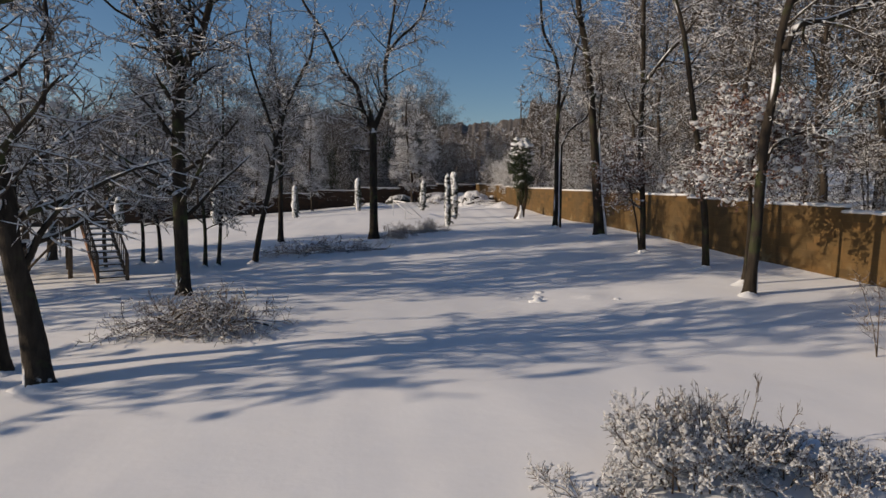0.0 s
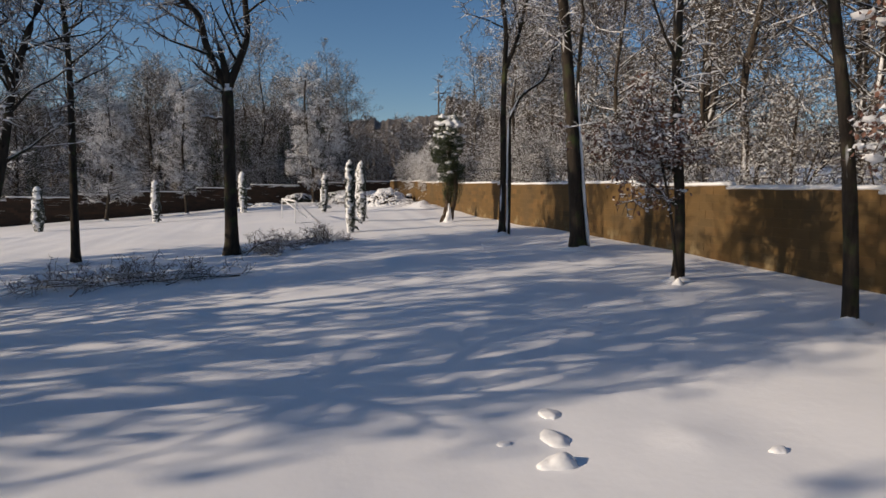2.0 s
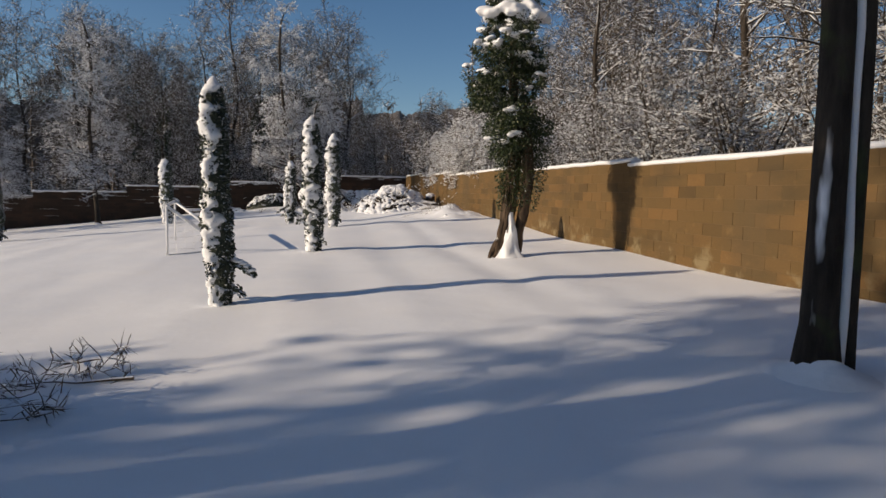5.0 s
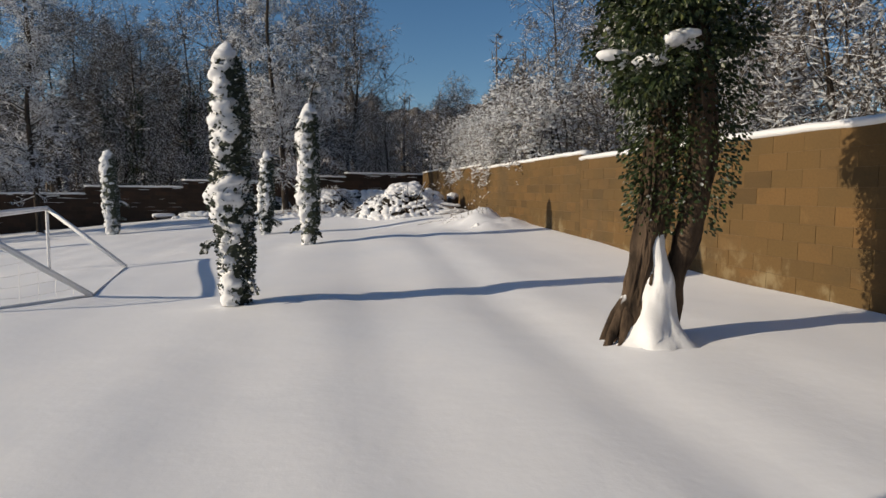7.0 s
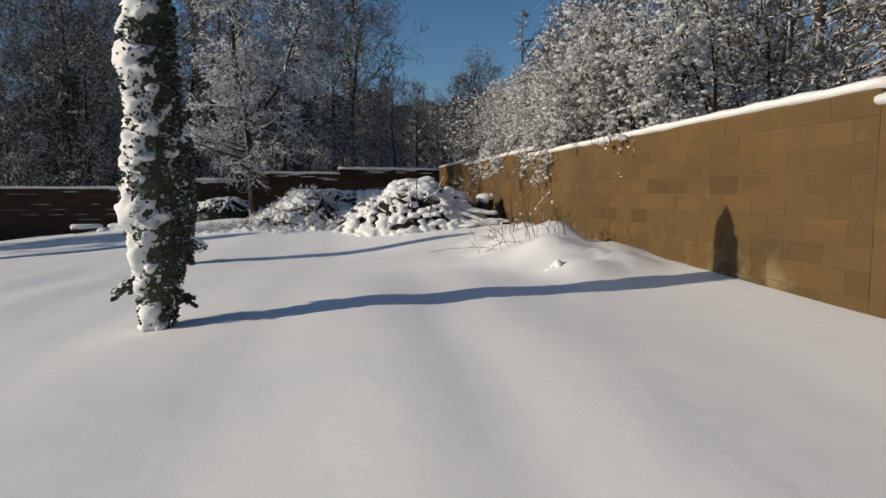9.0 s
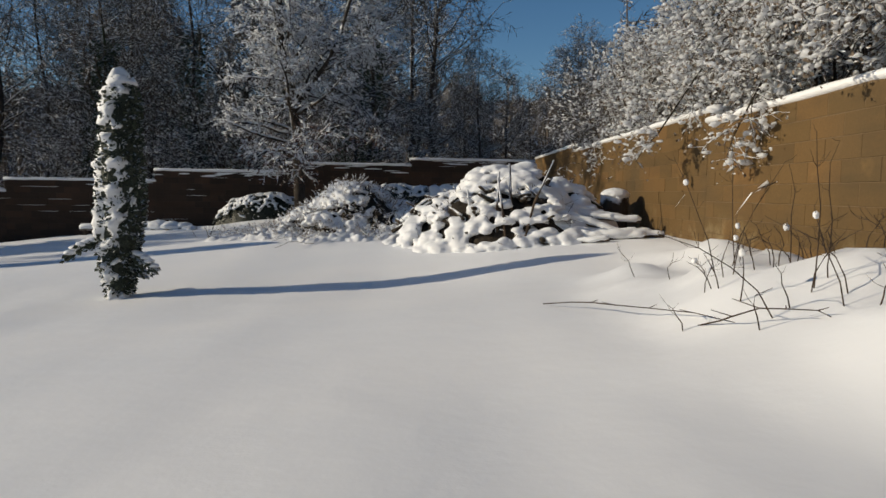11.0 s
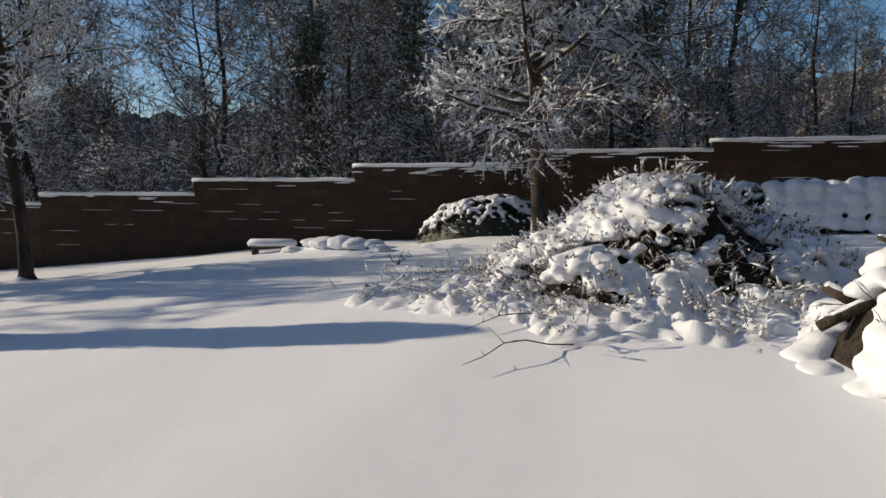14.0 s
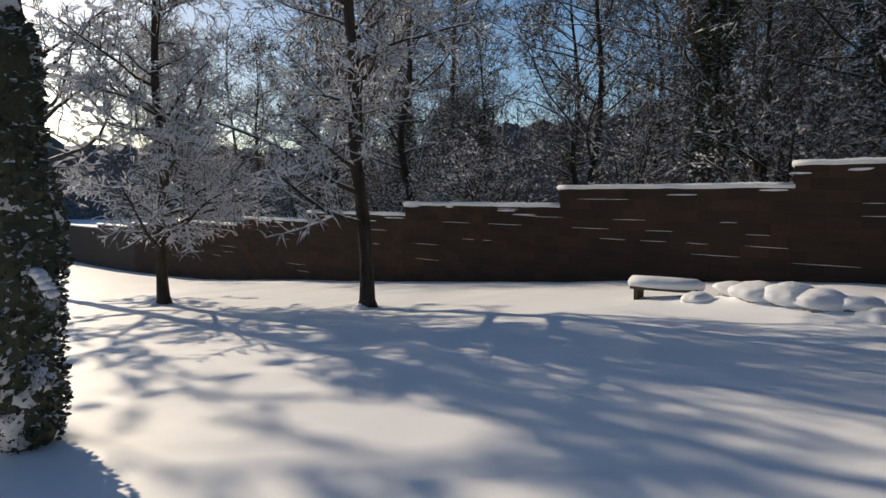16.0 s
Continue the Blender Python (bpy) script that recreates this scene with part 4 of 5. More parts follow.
for k, y0 in enumerate((52.8, 55.4, 57.2, 59.0, 60.8, 62.6)):
    overhang(y0, 81 + k, 4 if k == 0 else 8)

# ---- columnar cypresses ----
def cypress(x, y, height, radius, seed, label, boughs=()):
    rng = random.Random(seed)
    z0 = relief(x, y)
    ob = thing("cypress", label, "cypress", (x, y, z0), "columnar cypresses on the lawn")
    lean = Vector((rng.uniform(-0.04, 0.04), rng.uniform(-0.03, 0.03), 0))

    def girth(t):
        return radius * (0.5 + 0.6 * min(1, t * 2.6) ** 0.8) * (1 - 0.36 * t) * min(1, (1 - t) * 9 + 0.4) * (1 + 0.26 * noise.noise((t * height * 2.3, seed * 1.9, 0.5)))

    def layer(snow):
        b = Buf()
        n, rings = (40, int(height * 34)) if snow else (22, int(height * 16))
        for j in range(rings + 1):
            t = j / rings
            g = girth(t)
            for k in range(n):
                a = 2 * math.pi * k / n
                d = Vector((math.cos(a), math.sin(a), 0))
                p = d * g
                z = t * height
                lump = noise.noise((p.x * 7 + seed * 3, p.y * 7, z * 5)) * 0.5 + noise.noise((p.x * 15, p.y * 15 + seed, z * 13)) * 0.35
                grow = g * (1 + 0.42 * lump)
                if snow:
                    shelf = noise.noise((p.x * 6 + 7, p.y * 6 + seed * 5, z * 8.5))
                    patch = noise.noise((p.x * 3, p.y * 3 + seed * 2, z * 2.2))
                    fine = noise.noise((p.x * 19, p.y * 19 + seed, z * 21))
                    mask = d.dot(WIND) * 0.42 + shelf * 0.85 + patch * 0.5 + fine * 0.35 - 0.1 + (0.7 if t > 0.96 else 0)
                    grow += 0.065 * max(-1.1, min(1.0, mask * 2.0)) + 0.012 * fine
                w = d * grow + lean * z + Vector((noise.noise((z * 1.1, seed, 0)), noise.noise((z * 1.1, seed, 7)), 0)) * 0.07
                b.v.append(Vector((w.x, w.y, z * (1.012 if snow else 1.0))))
        for j in range(rings):
            for k in range(n):
                b.f.append((j * n + k, j * n + (k + 1) % n, (j + 1) * n + (k + 1) % n, (j + 1) * n + k))
        b.f.append(tuple(rings * n + k for k in range(n)))
        return b

    part("foliage_core", layer(False), M_CYPRESS, ob, "", False)
    part("snow", layer(True), M_SNOW, ob, "snow plastered in shelves on the windward side", True)
    sprigs = Buf()
    for _ in range(4200):
        t = rng.random() ** 0.9
        a = rng.uniform(0, 6.28)
        d = Vector((math.cos(a), math.sin(a), 0))
        if d.dot(WIND) > 0 and rng.random() < 0.45:
            continue
        r = girth(t) * rng.uniform(0.92, 1.12) + 0.015
        p = d * r + lean * (t * height) + Vector((noise.noise((t * height * 1.1, seed, 0)) * 0.07, noise.noise((t * height * 1.1, seed, 7)) * 0.07, t * height))
        sprigs.leaf(p, d * 0.7 + Vector((rng.uniform(-0.5, 0.5), rng.uniform(-0.5, 0.5), rng.uniform(-0.5, 0.8))), rng.uniform(0.035, 0.065), rng)
    part("sprig", sprigs, M_CYPRESS, ob, "dark green scale-leaved sprigs", kind="stuff")
    cap = Buf()
    g = girth(0.96)
    cap.tube([lean * height + Vector((rng.uniform(-0.01, 0.01), 0, height + z)) for z in (-0.06, 0.0, 0.06, 0.11, 0.14)], [g * 0.8, g * 1.05, g * 0.85, g * 0.5, g * 0.2], 12)
    cap.v = [v + Vector((noise.noise(v * 9), noise.noise(v * 9 + Vector((3, 0, 0))), noise.noise(v * 9 + Vector((0, 5, 0))))) * 0.035 for v in cap.v]
    part("snow_cap", cap, M_SNOW, ob, "peaked cap of snow", True)
    for t, a, reach in list(boughs) + [(rng.uniform(0.08, 0.3), rng.uniform(0, 6.28), 0.2) for _ in range(3)]:
        bough, load = Buf(), Buf()
        d = Vector((math.cos(a), math.sin(a), 0))
        p = d * girth(t) * 0.9 + Vector((0, 0, t * height))
        for i in range(int(60 * reach / 0.2)):
            u = rng.random()
            q = p + d * u * reach + Vector((rng.uniform(-0.04, 0.04), rng.uniform(-0.04, 0.04), rng.uniform(-0.05, 0.04) - u * u * reach * 0.5))
            bough.leaf(q, d + Vector((rng.uniform(-0.5, 0.5), rng.uniform(-0.5, 0.5), -0.6)), 0.07, rng)
        loose = part("loose_bough", bough, M_CYPRESS, ob, "drooping bough of loose sprigs", kind="stuff")
        if reach > 0.2:
            for i in range(5):
                u = 0.25 + 0.18 * i
                load.lump(p + d * u * reach + Vector((0, 0, 0.045 - u * u * reach * 0.5)), (0.06, 0.045, 0.03), i)
            part("snow", load, M_SNOW, loose, "", True)
    return ob


for k, (x, y, h, r) in enumerate([(4.1, 37.15, 2.85, 0.165), (5.32, 43.36, 2.95, 0.205), (5.92, 49.6, 2.9, 0.21), (4.25, 57.0, 2.6, 0.235), (-1.44, 60.08, 2.9, 0.28), (-6.6, 55.4, 2.6, 0.26), (-12.3, 52.0, 2.5, 0.3), (-17.8, 47.5, 2.5, 0.3)]):
    cypress(x, y, h, r, 3 + k, "narrow dark green cypress plastered with snow" if k != 4 else "broad dark cypress column with snow on its top", {0: [(0.2, -0.2, 0.3)], 3: [(0.2, -0.25, 0.34), (0.26, 3.6, 0.34)], 4: [(0.4, 0.3, 0.28)]}.get(k, ()))


def drape(name, parent, lumps, voxel, smooth, label, material=None):
    """Lumps of snow run together into one soft blanket."""
    ob = part(name, lumps, material or M_SNOW, parent, label, True)
    fuse = ob.modifiers.new("fuse", "REMESH")
    fuse.mode = "VOXEL"
    fuse.voxel_size = voxel
    fuse.use_smooth_shade = True
    soft = ob.modifiers.new("soften", "SMOOTH")
    soft.iterations = smooth
    soft.factor = 0.5
    return ob


# ---- ivy-clad tree ----
def ivy_tree(x, y):
    rng = random.Random(21)
    z0 = relief(x, y)
    ob = thing("ivy_tree", "leaning trunk wrapped in green ivy with a snow-capped head", "tree", (x, y, z0))
    trunk = Buf()
    main = [Vector(p) for p in ((-0.06, 0, -0.1), (0.05, 0, 0.5), (0.17, 0, 1.2), (0.24, 0.05, 2.0), (0.2, 0.05, 3.0), (0.15, 0, 4.3))]

    def at(z):
        for p, q in zip(main, main[1:]):
            if z <= q.z:
                return p.lerp(q, (z - p.z) / (q.z - p.z))
        return main[-1]

    trunk.tube([at(-0.1 + 0.147 * i) for i in range(31)], [(0.095 + 0.05 * math.exp(-i / 2) + 0.03 * math.sin(min(i / 18, 1) * 3.1) - 0.002 * max(0, i - 16)) * rng.uniform(0.95, 1.05) for i in range(31)], 14)
    back = [Vector((0.3, 0.08, -0.1)), Vector((0.34, 0.0, 0.45)), Vector((0.42, -0.12, 1.0)), Vector((0.46, -0.2, 1.6)), Vector((0.38, -0.15, 2.4)), Vector((0.28, 0, 3.2))]
    trunk.tube([back[i // 4].lerp(back[i // 4 + 1], (i % 4) / 4) for i in range(20)], [rng.uniform(0.1, 0.12) for _ in range(20)], 12)
    for a, r in ((2.6, 0.22), (-2.3, 0.2), (3.5, 0.24)):
        trunk.tube([Vector((0.0, 0, 0.4)), Vector((math.cos(a) * r * 0.45 - 0.03, math.sin(a) * r * 0.45, 0.2)), Vector((math.cos(a) * r * 0.75 - 0.05, math.sin(a) * r * 0.75, 0.05)), Vector((math.cos(a) * r - 0.06, math.sin(a) * r, -0.06))], [0.06, 0.048, 0.036, 0.022], 8)
    for k in range(16):
        a = rng.uniform(0, 6.28)
        pts = []
        for i in range(15):
            z = i * 0.17
            c = at(z)
            a += rng.uniform(-0.22, 0.22)
            r = 0.1 + 0.025 * math.sin(z * 1.4) + rng.uniform(-0.01, 0.02)
            pts.append(Vector((c.x + r * math.cos(a), c.y + r * math.sin(a), z - 0.03)))
        w = rng.uniform(0.01, 0.024)
        trunk.tube(pts, [w * rng.uniform(0.8, 1.2) for _ in pts], 5)
    trunk.v = [v + Vector((noise.noise(v * 8), noise.noise(v * 8 + Vector((9, 0, 0))), 0)) * 0.035 + Vector((noise.noise(v * 21), noise.noise(v * 21 + Vector((9, 0, 0))), 0)) * 0.014 for v in trunk.v]
    part("trunk", trunk, M_VINE, ob, "", True)
    leaves, snow = Buf(), Buf()
    lobes = []
    for _ in range(84):
        t = rng.random()
        z = 1.95 + 2.95 * t
        a = rng.uniform(0, 6.28)
        r = (0.26 + 0.46 * math.sin(min(1, max(0, (z - 1.7) / 3.3)) * math.pi) ** 0.8) * rng.uniform(0.25, 0.95)
        lobes.append((Vector((0.14 + 1.12 * r * math.cos(a), 1.12 * r * math.sin(a), z)), rng.uniform(0.14, 0.3)))
    for c, s in lobes:
        for _ in range(400):
            d = rand_dir(rng)
            leaves.leaf(c + d * s * rng.uniform(0.45, 1.12), d + Vector((0, 0, -0.6)), rng.uniform(0.032, 0.06), rng)
        if rng.random() < 0.4 + 0.5 * (c.z > 3.7):
            for _ in range(rng.randint(3, 6)):
                q = rng.uniform(0.045, 0.1)
                snow.blob(c + Vector((rng.uniform(-s, s) * 0.9, rng.uniform(-s, s) * 0.9, s * rng.uniform(0.4, 0.9))), (q * rng.uniform(1, 1.8), q, q * 0.6), rng, 2, 0.16)
    for _ in range(60):
        a, r = rng.uniform(0, 6.28), 0.58 * math.sqrt(rng.random())
        q = rng.uniform(0.07, 0.16)
        snow.blob(Vector((0.14 + r * math.cos(a), r * math.sin(a), 4.95 - r * 0.6 + rng.uniform(-0.1, 0.08))), (q * 1.5, q * 1.1, q * 0.65), rng, 2, 0.12)
    for _ in range(9500):
        z = rng.uniform(0.9, 2.7)
        if rng.random() > (z - 0.7) / 0.9:
            continue
        c = at(z)
        a = rng.uniform(0, 6.28)
        r = 0.15 + rng.random() * 0.15 * (z - 0.4)
        if rng.random() < 0.4:
            c = c + Vector((0.22, -0.15, 0))
        leaves.leaf(Vector((c.x + r * math.cos(a) * 1.15 + 0.03, c.y + r * math.sin(a), z)), Vector((math.cos(a), math.sin(a), -0.9)), rng.uniform(0.028, 0.05), rng)
    part("ivy", leaves, M_IVY, ob, "glossy green ivy leaves", kind="stuff")
    tagged(drape("snow", ob, snow, 0.03, 2, "clumps of snow on the ivy"), kind="stuff")
    drift = Buf()
    n, rings = 32, 26
    for j in range(rings):
        z = -0.16 + 1.25 * (j / (rings - 1)) ** 1.3
        r = 0.15 * max(0.0, 1 - z / 1.12) ** 0.8 + 0.42 * math.exp(-(z + 0.16) / 0.15) + 0.008
        for k in range(n):
            a = 2 * math.pi * k / n
            q = Vector((math.cos(a), math.sin(a), z * 2))
            w = r * (1 + 0.35 * noise.noise(q * 1.4) + 0.22 * noise.noise(q * 3.2))
            drift.v.append(Vector((0.17 - 0.03 * z + w * math.cos(a), -0.13 + 0.06 * z + w * math.sin(a), z)))
    for j in range(rings - 1):
        for k in range(n):
            drift.f.append((j * n + k, j * n + (k + 1) % n, (j + 1) * n + (k + 1) % n, (j + 1) * n + k))
    drift.f.append(tuple((rings - 1) * n + k for k in range(n)))
    part("snow_drift", drift, M_SNOW, ob, "snow blown into the hollow of the trunk", True)


ivy_tree(8.95, 40.35)


# ---- heaps ----
def capped_log(parent, pts, r, seed, thick):
    """A log lying on a heap with a ridge of snow along it."""
    b = Buf()
    b.tube(pts, [r * (1 - 0.06 * i) for i in range(len(pts))], 9)
    log = part("log", b, M_STICK, parent, "", True)
    s = Buf()
    line, fat = [], []
    n = 4 * (len(pts) - 1)
    for i in range(n + 1):
        c = min(i // 4, len(pts) - 2)
        p = pts[c].lerp(pts[c + 1], i / 4 - c)
        line.append(p + Vector((0, 0, r * 0.7 + thick * 0.35)))
        fat.append((r * 0.9 + thick) * (1 + 0.55 * noise.noise((i * 0.45, seed * 3.1, 0.7))) * (0.4 if i in (0, n) else 1))
    s.tube(line, fat, 12, True, True, 0.72)
    s.v = [v + Vector((noise.noise(v * 6), noise.noise(v * 6 + Vector((4, 0, 0))), noise.noise(v * 6 + Vector((0, 4, 0))))) * 0.03 for v in s.v]
    part("snow_cap", s, M_SNOW, log, "", True)


def heap(name, label, cx, cy, rx, ry, height, seed, core_mat=None, power=(2.4, 0.85)):
    """A pile: its Empty and a dark core, and a function that gives points on the core: share of the radius, angle."""
    ob = thing(name, label, name.replace("_", " "), (0, 0, 0))
    shift = Vector((seed * 7.3, seed * 1.7, seed * 3.1))

    def point(rho, a):
        wide = 1 + 0.2 * noise.noise((math.cos(a) * 1.2, math.sin(a) * 1.2, seed)) + 0.1 * noise.noise((math.cos(a) * 3, math.sin(a) * 3, seed + 5))
        x, y = cx + rx * rho * wide * math.cos(a), cy + ry * rho * wide * math.sin(a)
        p = Vector((x, y, relief(x, y) + height * max(0.0, 1 - rho ** power[0]) ** power[1]))
        fade = min(1.0, max(0.0, (1 - rho) * 3))
        q = p + shift
        out = Vector((math.cos(a) * height / rx, math.sin(a) * height / ry, 1)).normalized()
        return p + out * fade * (0.26 * noise.noise(q * 0.9) + 0.14 * noise.noise(q * 2.1))

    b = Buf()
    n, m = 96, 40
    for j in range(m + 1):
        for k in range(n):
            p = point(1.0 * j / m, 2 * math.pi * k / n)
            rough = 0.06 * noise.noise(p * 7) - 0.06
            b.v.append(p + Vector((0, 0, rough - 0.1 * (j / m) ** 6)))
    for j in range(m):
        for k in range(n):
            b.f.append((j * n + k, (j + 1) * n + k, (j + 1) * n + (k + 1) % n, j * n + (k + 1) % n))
    # one solid shape; its default dark colour stands in for shade between the boughs
    part("core", b, core_mat or M_UNDER, ob, "dark solid core standing in for the shaded inside", True)
    return ob, point


def sprigs(parent, rng, spots, count, reach, material, leaf=0.03, dusting=0.25, lift=0.03):
    """Thin leafy twigs poking out of a heap."""
    litter, dust = Buf(), Buf()
    for _ in range(count):
        p, out = spots(rng)
        d = (rand_dir(rng) + out * 0.9 + Vector((0, 0, 0.15))).normalized()
        p = p + Vector((0, 0, lift))
        e = p + d * reach * rng.uniform(0.35, 1.25)
        bend = p.lerp(e, 0.55) + rand_dir(rng) * reach * 0.08
        r = rng.uniform(0.0025, 0.005)
        litter.tube([p, bend], [r, r * 0.8], 3, False)
        litter.spike(bend, e, r * 0.8, True)
        for _ in range(3):
            litter.leaf(p.lerp(e, rng.uniform(0.35, 1)), rand_dir(rng), leaf * rng.uniform(0.6, 1.3), rng)
        if rng.random() < dusting:
            dust.ridge(p.lerp(e, 0.3) + Vector((0, 0, 0.01)), e + Vector((0, 0, 0.008)), rng.uniform(0.008, 0.018), rng)
    part("twig", litter, material, parent, "thin leafy twigs poking through", kind="stuff")
    if dust.f:
        part("snow_sliver", dust, M_SNOW, parent, "snow on the twigs", True, "stuff")


def log_pile():
    rng = random.Random(33)
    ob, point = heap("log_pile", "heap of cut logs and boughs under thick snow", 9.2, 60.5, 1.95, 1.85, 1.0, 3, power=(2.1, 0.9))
    lumps = Buf()
    for k in range(1900):
        rho, a = math.sqrt(rng.random()) * 1.04, rng.uniform(0, 6.28)
        p = point(min(rho, 1.0), a)
        tear = Vector((p.x * 1.7, p.y * 1.7, p.z * 2.6))
        hole = noise.noise(tear + Vector((3.1, 0.4, 1.7))) + 0.7 * noise.noise(tear * 2.6)
        if hole > 0.1 and 0.12 < rho < 0.95:
            continue
        s = rng.uniform(0.038, 0.09) * (1.25 if hole < -0.2 else 1) * (1.15 - 0.35 * rho)
        if rho > 0.88:
            lumps.blob(p - Vector((0, 0, 0.03)), (s * 2.2, s * 1.9, s * 1.0), rng, 2, 0.1)
        else:
            lumps.blob(p + Vector((0, 0, s * 0.3)), (s * 1.7, s * 1.45, s * rng.uniform(0.55, 0.85)), rng, 2, 0.1)
    drape("snow_blanket", ob, lumps, 0.026, 4, "pillowy blanket of snow torn by dark holes")
    # boughs that lie fanned out towards the wall
    for k in range(22):
        t = k / 21
        start = Vector((9.45 + rng.uniform(-0.35, 0.35), 59.5 - 0.78 * t + rng.uniform(-0.1, 0.1), 3.06 - 0.66 * t + rng.uniform(-0.04, 0.1)))
        d = Vector((1, -0.12 + rng.uniform(-0.25, 0.2), -0.16 + rng.uniform(-0.14, 0.14) - 0.12 * (1 - t))).normalized()
        length = rng.uniform(1.2, 1.9)
        pts = []
        for i in range(6):
            p = start + d * length * i / 5 + Vector((0, rng.uniform(-0.03, 0.03), 0.05 * math.sin(i * 0.8 + k)))
            p.z = max(p.z, relief(p.x, p.y) + 0.03)
            pts.append(p)
        capped_log(ob, pts, rng.uniform(0.022, 0.05), 3 + k, rng.uniform(0.025, 0.05))
    # log ends and short pieces that show in the hollows
    for k in range(48):
        a, rho = rng.uniform(-3.3, 0.3), rng.uniform(0.45, 0.95)
        p = point(rho, a) + Vector((0, 0, -0.02))
        d = (Vector((math.cos(a), math.sin(a), 0)) + rand_dir(rng) * 0.8).normalized()
        b = Buf()
        r = rng.uniform(0.018, 0.045)
        b.tube([p - d * 0.35, p + rand_dir(rng) * 0.02, p + d * rng.uniform(0.12, 0.3)], [r, r, r * 0.85], 8)
        part("bough", b, M_DARK, ob, "", True)
    sprigs(ob, rng, lambda r: (lambda a, q: (point(q, a), Vector((math.cos(a), math.sin(a), 0.4))))(r.uniform(-3.1, 0.3), r.uniform(0.4, 1.0)), 140, 0.2, M_STALK, 0.02, 0.4, 0.06)


log_pile()


def brush_heap():
    rng = random.Random(66)
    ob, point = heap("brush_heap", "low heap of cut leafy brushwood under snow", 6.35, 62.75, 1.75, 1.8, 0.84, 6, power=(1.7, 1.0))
    lumps = Buf()
    for k in range(2600):
        rho, a = math.sqrt(rng.random()) * 1.02, rng.uniform(0, 6.28)
        p = point(min(rho, 1.0), a)
        hole = noise.noise(p * 2.0 + Vector((1.3, 6.4, 0.7))) + 0.45 * noise.noise(p * 6.5)
        if hole > 0.27 and rho > 0.15:
            continue
        s = rng.uniform(0.03, 0.085)
        # loaded sprays that hang outwards
        c = p + Vector((math.cos(a), math.sin(a), 0.3)) * rng.uniform(-0.03, 0.06)
        lumps.blob(c, (s * rng.uniform(1.2, 2.2), s, s * rng.uniform(0.5, 0.8)), rng, 2, 0.12, a + rng.gauss(0, 0.7))
    drape("snow_blanket", ob, lumps, 0.025, 4, "lumpy snow caught on leafy sprays")
    sprigs(ob, rng, lambda r: (lambda a, q: (point(q, a), Vector((math.cos(a), math.sin(a), 0.35))))(r.uniform(0, 6.28), math.sqrt(r.random())), 2300, 0.19, M_DRY, 0.032, 0.4)


brush_heap()


def apron():
    """Boughs spread flat before the brush heap, the snow lumped over their twigs."""
    rng = random.Random(71)
    ob = thing("spread_boughs", "leafy cut boughs spread flat on the ground under lumpy snow", "branches", (0, 0, 0))
    spots = []
    while len(spots) < 400:
        u, v = rng.random(), rng.random()
        x = 3.3 + 4.1 * u
        front = 61.55 - 1.15 * min(1.0, u * 1.6) + 0.35 * noise.noise((x * 1.6, 0, 2))
        y = front + (62.6 - front) * v
        if u < 0.45 and rng.random() > 0.25 + 1.3 * u:
            continue
        spots.append((x, y, min(1.0, 0.3 + v + 0.4 * u)))
    sheet = Buf()
    n, m = 150, 84
    for j in range(m + 1):
        for i in range(n + 1):
            x, y = 3.1 + 4.5 * i / n, 60.1 + 2.6 * j / m
            u = (x - 3.3) / 4.1
            front = 61.55 - 1.15 * min(1.0, max(0.0, u) * 1.6) + 0.35 * noise.noise((x * 1.6, 0, 2)) + 0.12 * noise.noise((x * 6, y * 2, 1))
            inside = min(1.0, max(0.0, (y - front) / 0.3 + 0.25)) * min(1.0, max(0.0, (x - 3.2 + 0.3 * noise.noise((y * 3, 0, 0))) / 0.5)) * min(1.0, (7.6 - x) / 0.4)
            q = Vector((x, y, 0))
            rough = 0.13 * abs(noise.noise(q * 2.3)) + 0.1 * abs(noise.noise(q * 4.6 + Vector((3, 1, 0)))) + 0.05 * noise.noise(q * 10) + 0.025 * noise.noise(q * 21)
            deep = max(0.0, noise.noise(q * 5.5 + Vector((0, 7, 2))) - 0.3) * 0.3
            sheet.v.append(Vector((x, y, relief(x, y) - 0.03 + inside * (0.045 + (rough - deep) * (0.55 if x < 4.5 else 1.0)))))
    for j in range(m):
        for i in range(n):
            k = j * (n + 1) + i
            sheet.f.append((k, k + 1, k + n + 2, k + n + 1))
    part("snow", sheet, M_SNOW, ob, "small lumps and hollows of snow", True)

    def spot(r):
        x, y, h = r.choice(spots)
        return Vector((x + r.uniform(-0.1, 0.1), y + r.uniform(-0.12, 0.1), relief(x, y) + 0.04 + 0.12 * h * r.random())), Vector((-0.3, -0.5, 0.25))
    sprigs(ob, rng, spot, 520, 0.17, M_DRY, 0.025, 0.6)
    for k in range(8):
        x, y, h = rng.choice(spots)
        a = rng.gauss(3.5, 0.7)
        b = Buf()
        pts = [Vector((x, y, relief(x, y) + 0.02))]
        for i in range(5):
            a += rng.uniform(-0.25, 0.25)
            q = pts[-1] + Vector((math.cos(a), math.sin(a), 0)) * 0.16
            q.z = relief(q.x, q.y) + 0.04 + 0.1 * math.sin(i * 0.7) * rng.random()
            pts.append(q)
        b.tube(pts, [0.0055, 0.005, 0.0045, 0.004, 0.003, 0.002], 5)
        for i in (2, 3, 4):
            b.tube([pts[i], pts[i] + Vector((rng.uniform(-0.16, 0.1), rng.uniform(-0.16, 0.1), rng.uniform(0.01, 0.09)))], [0.003, 0.0015], 3)
        part("branch", b, M_STALK, ob)


apron()


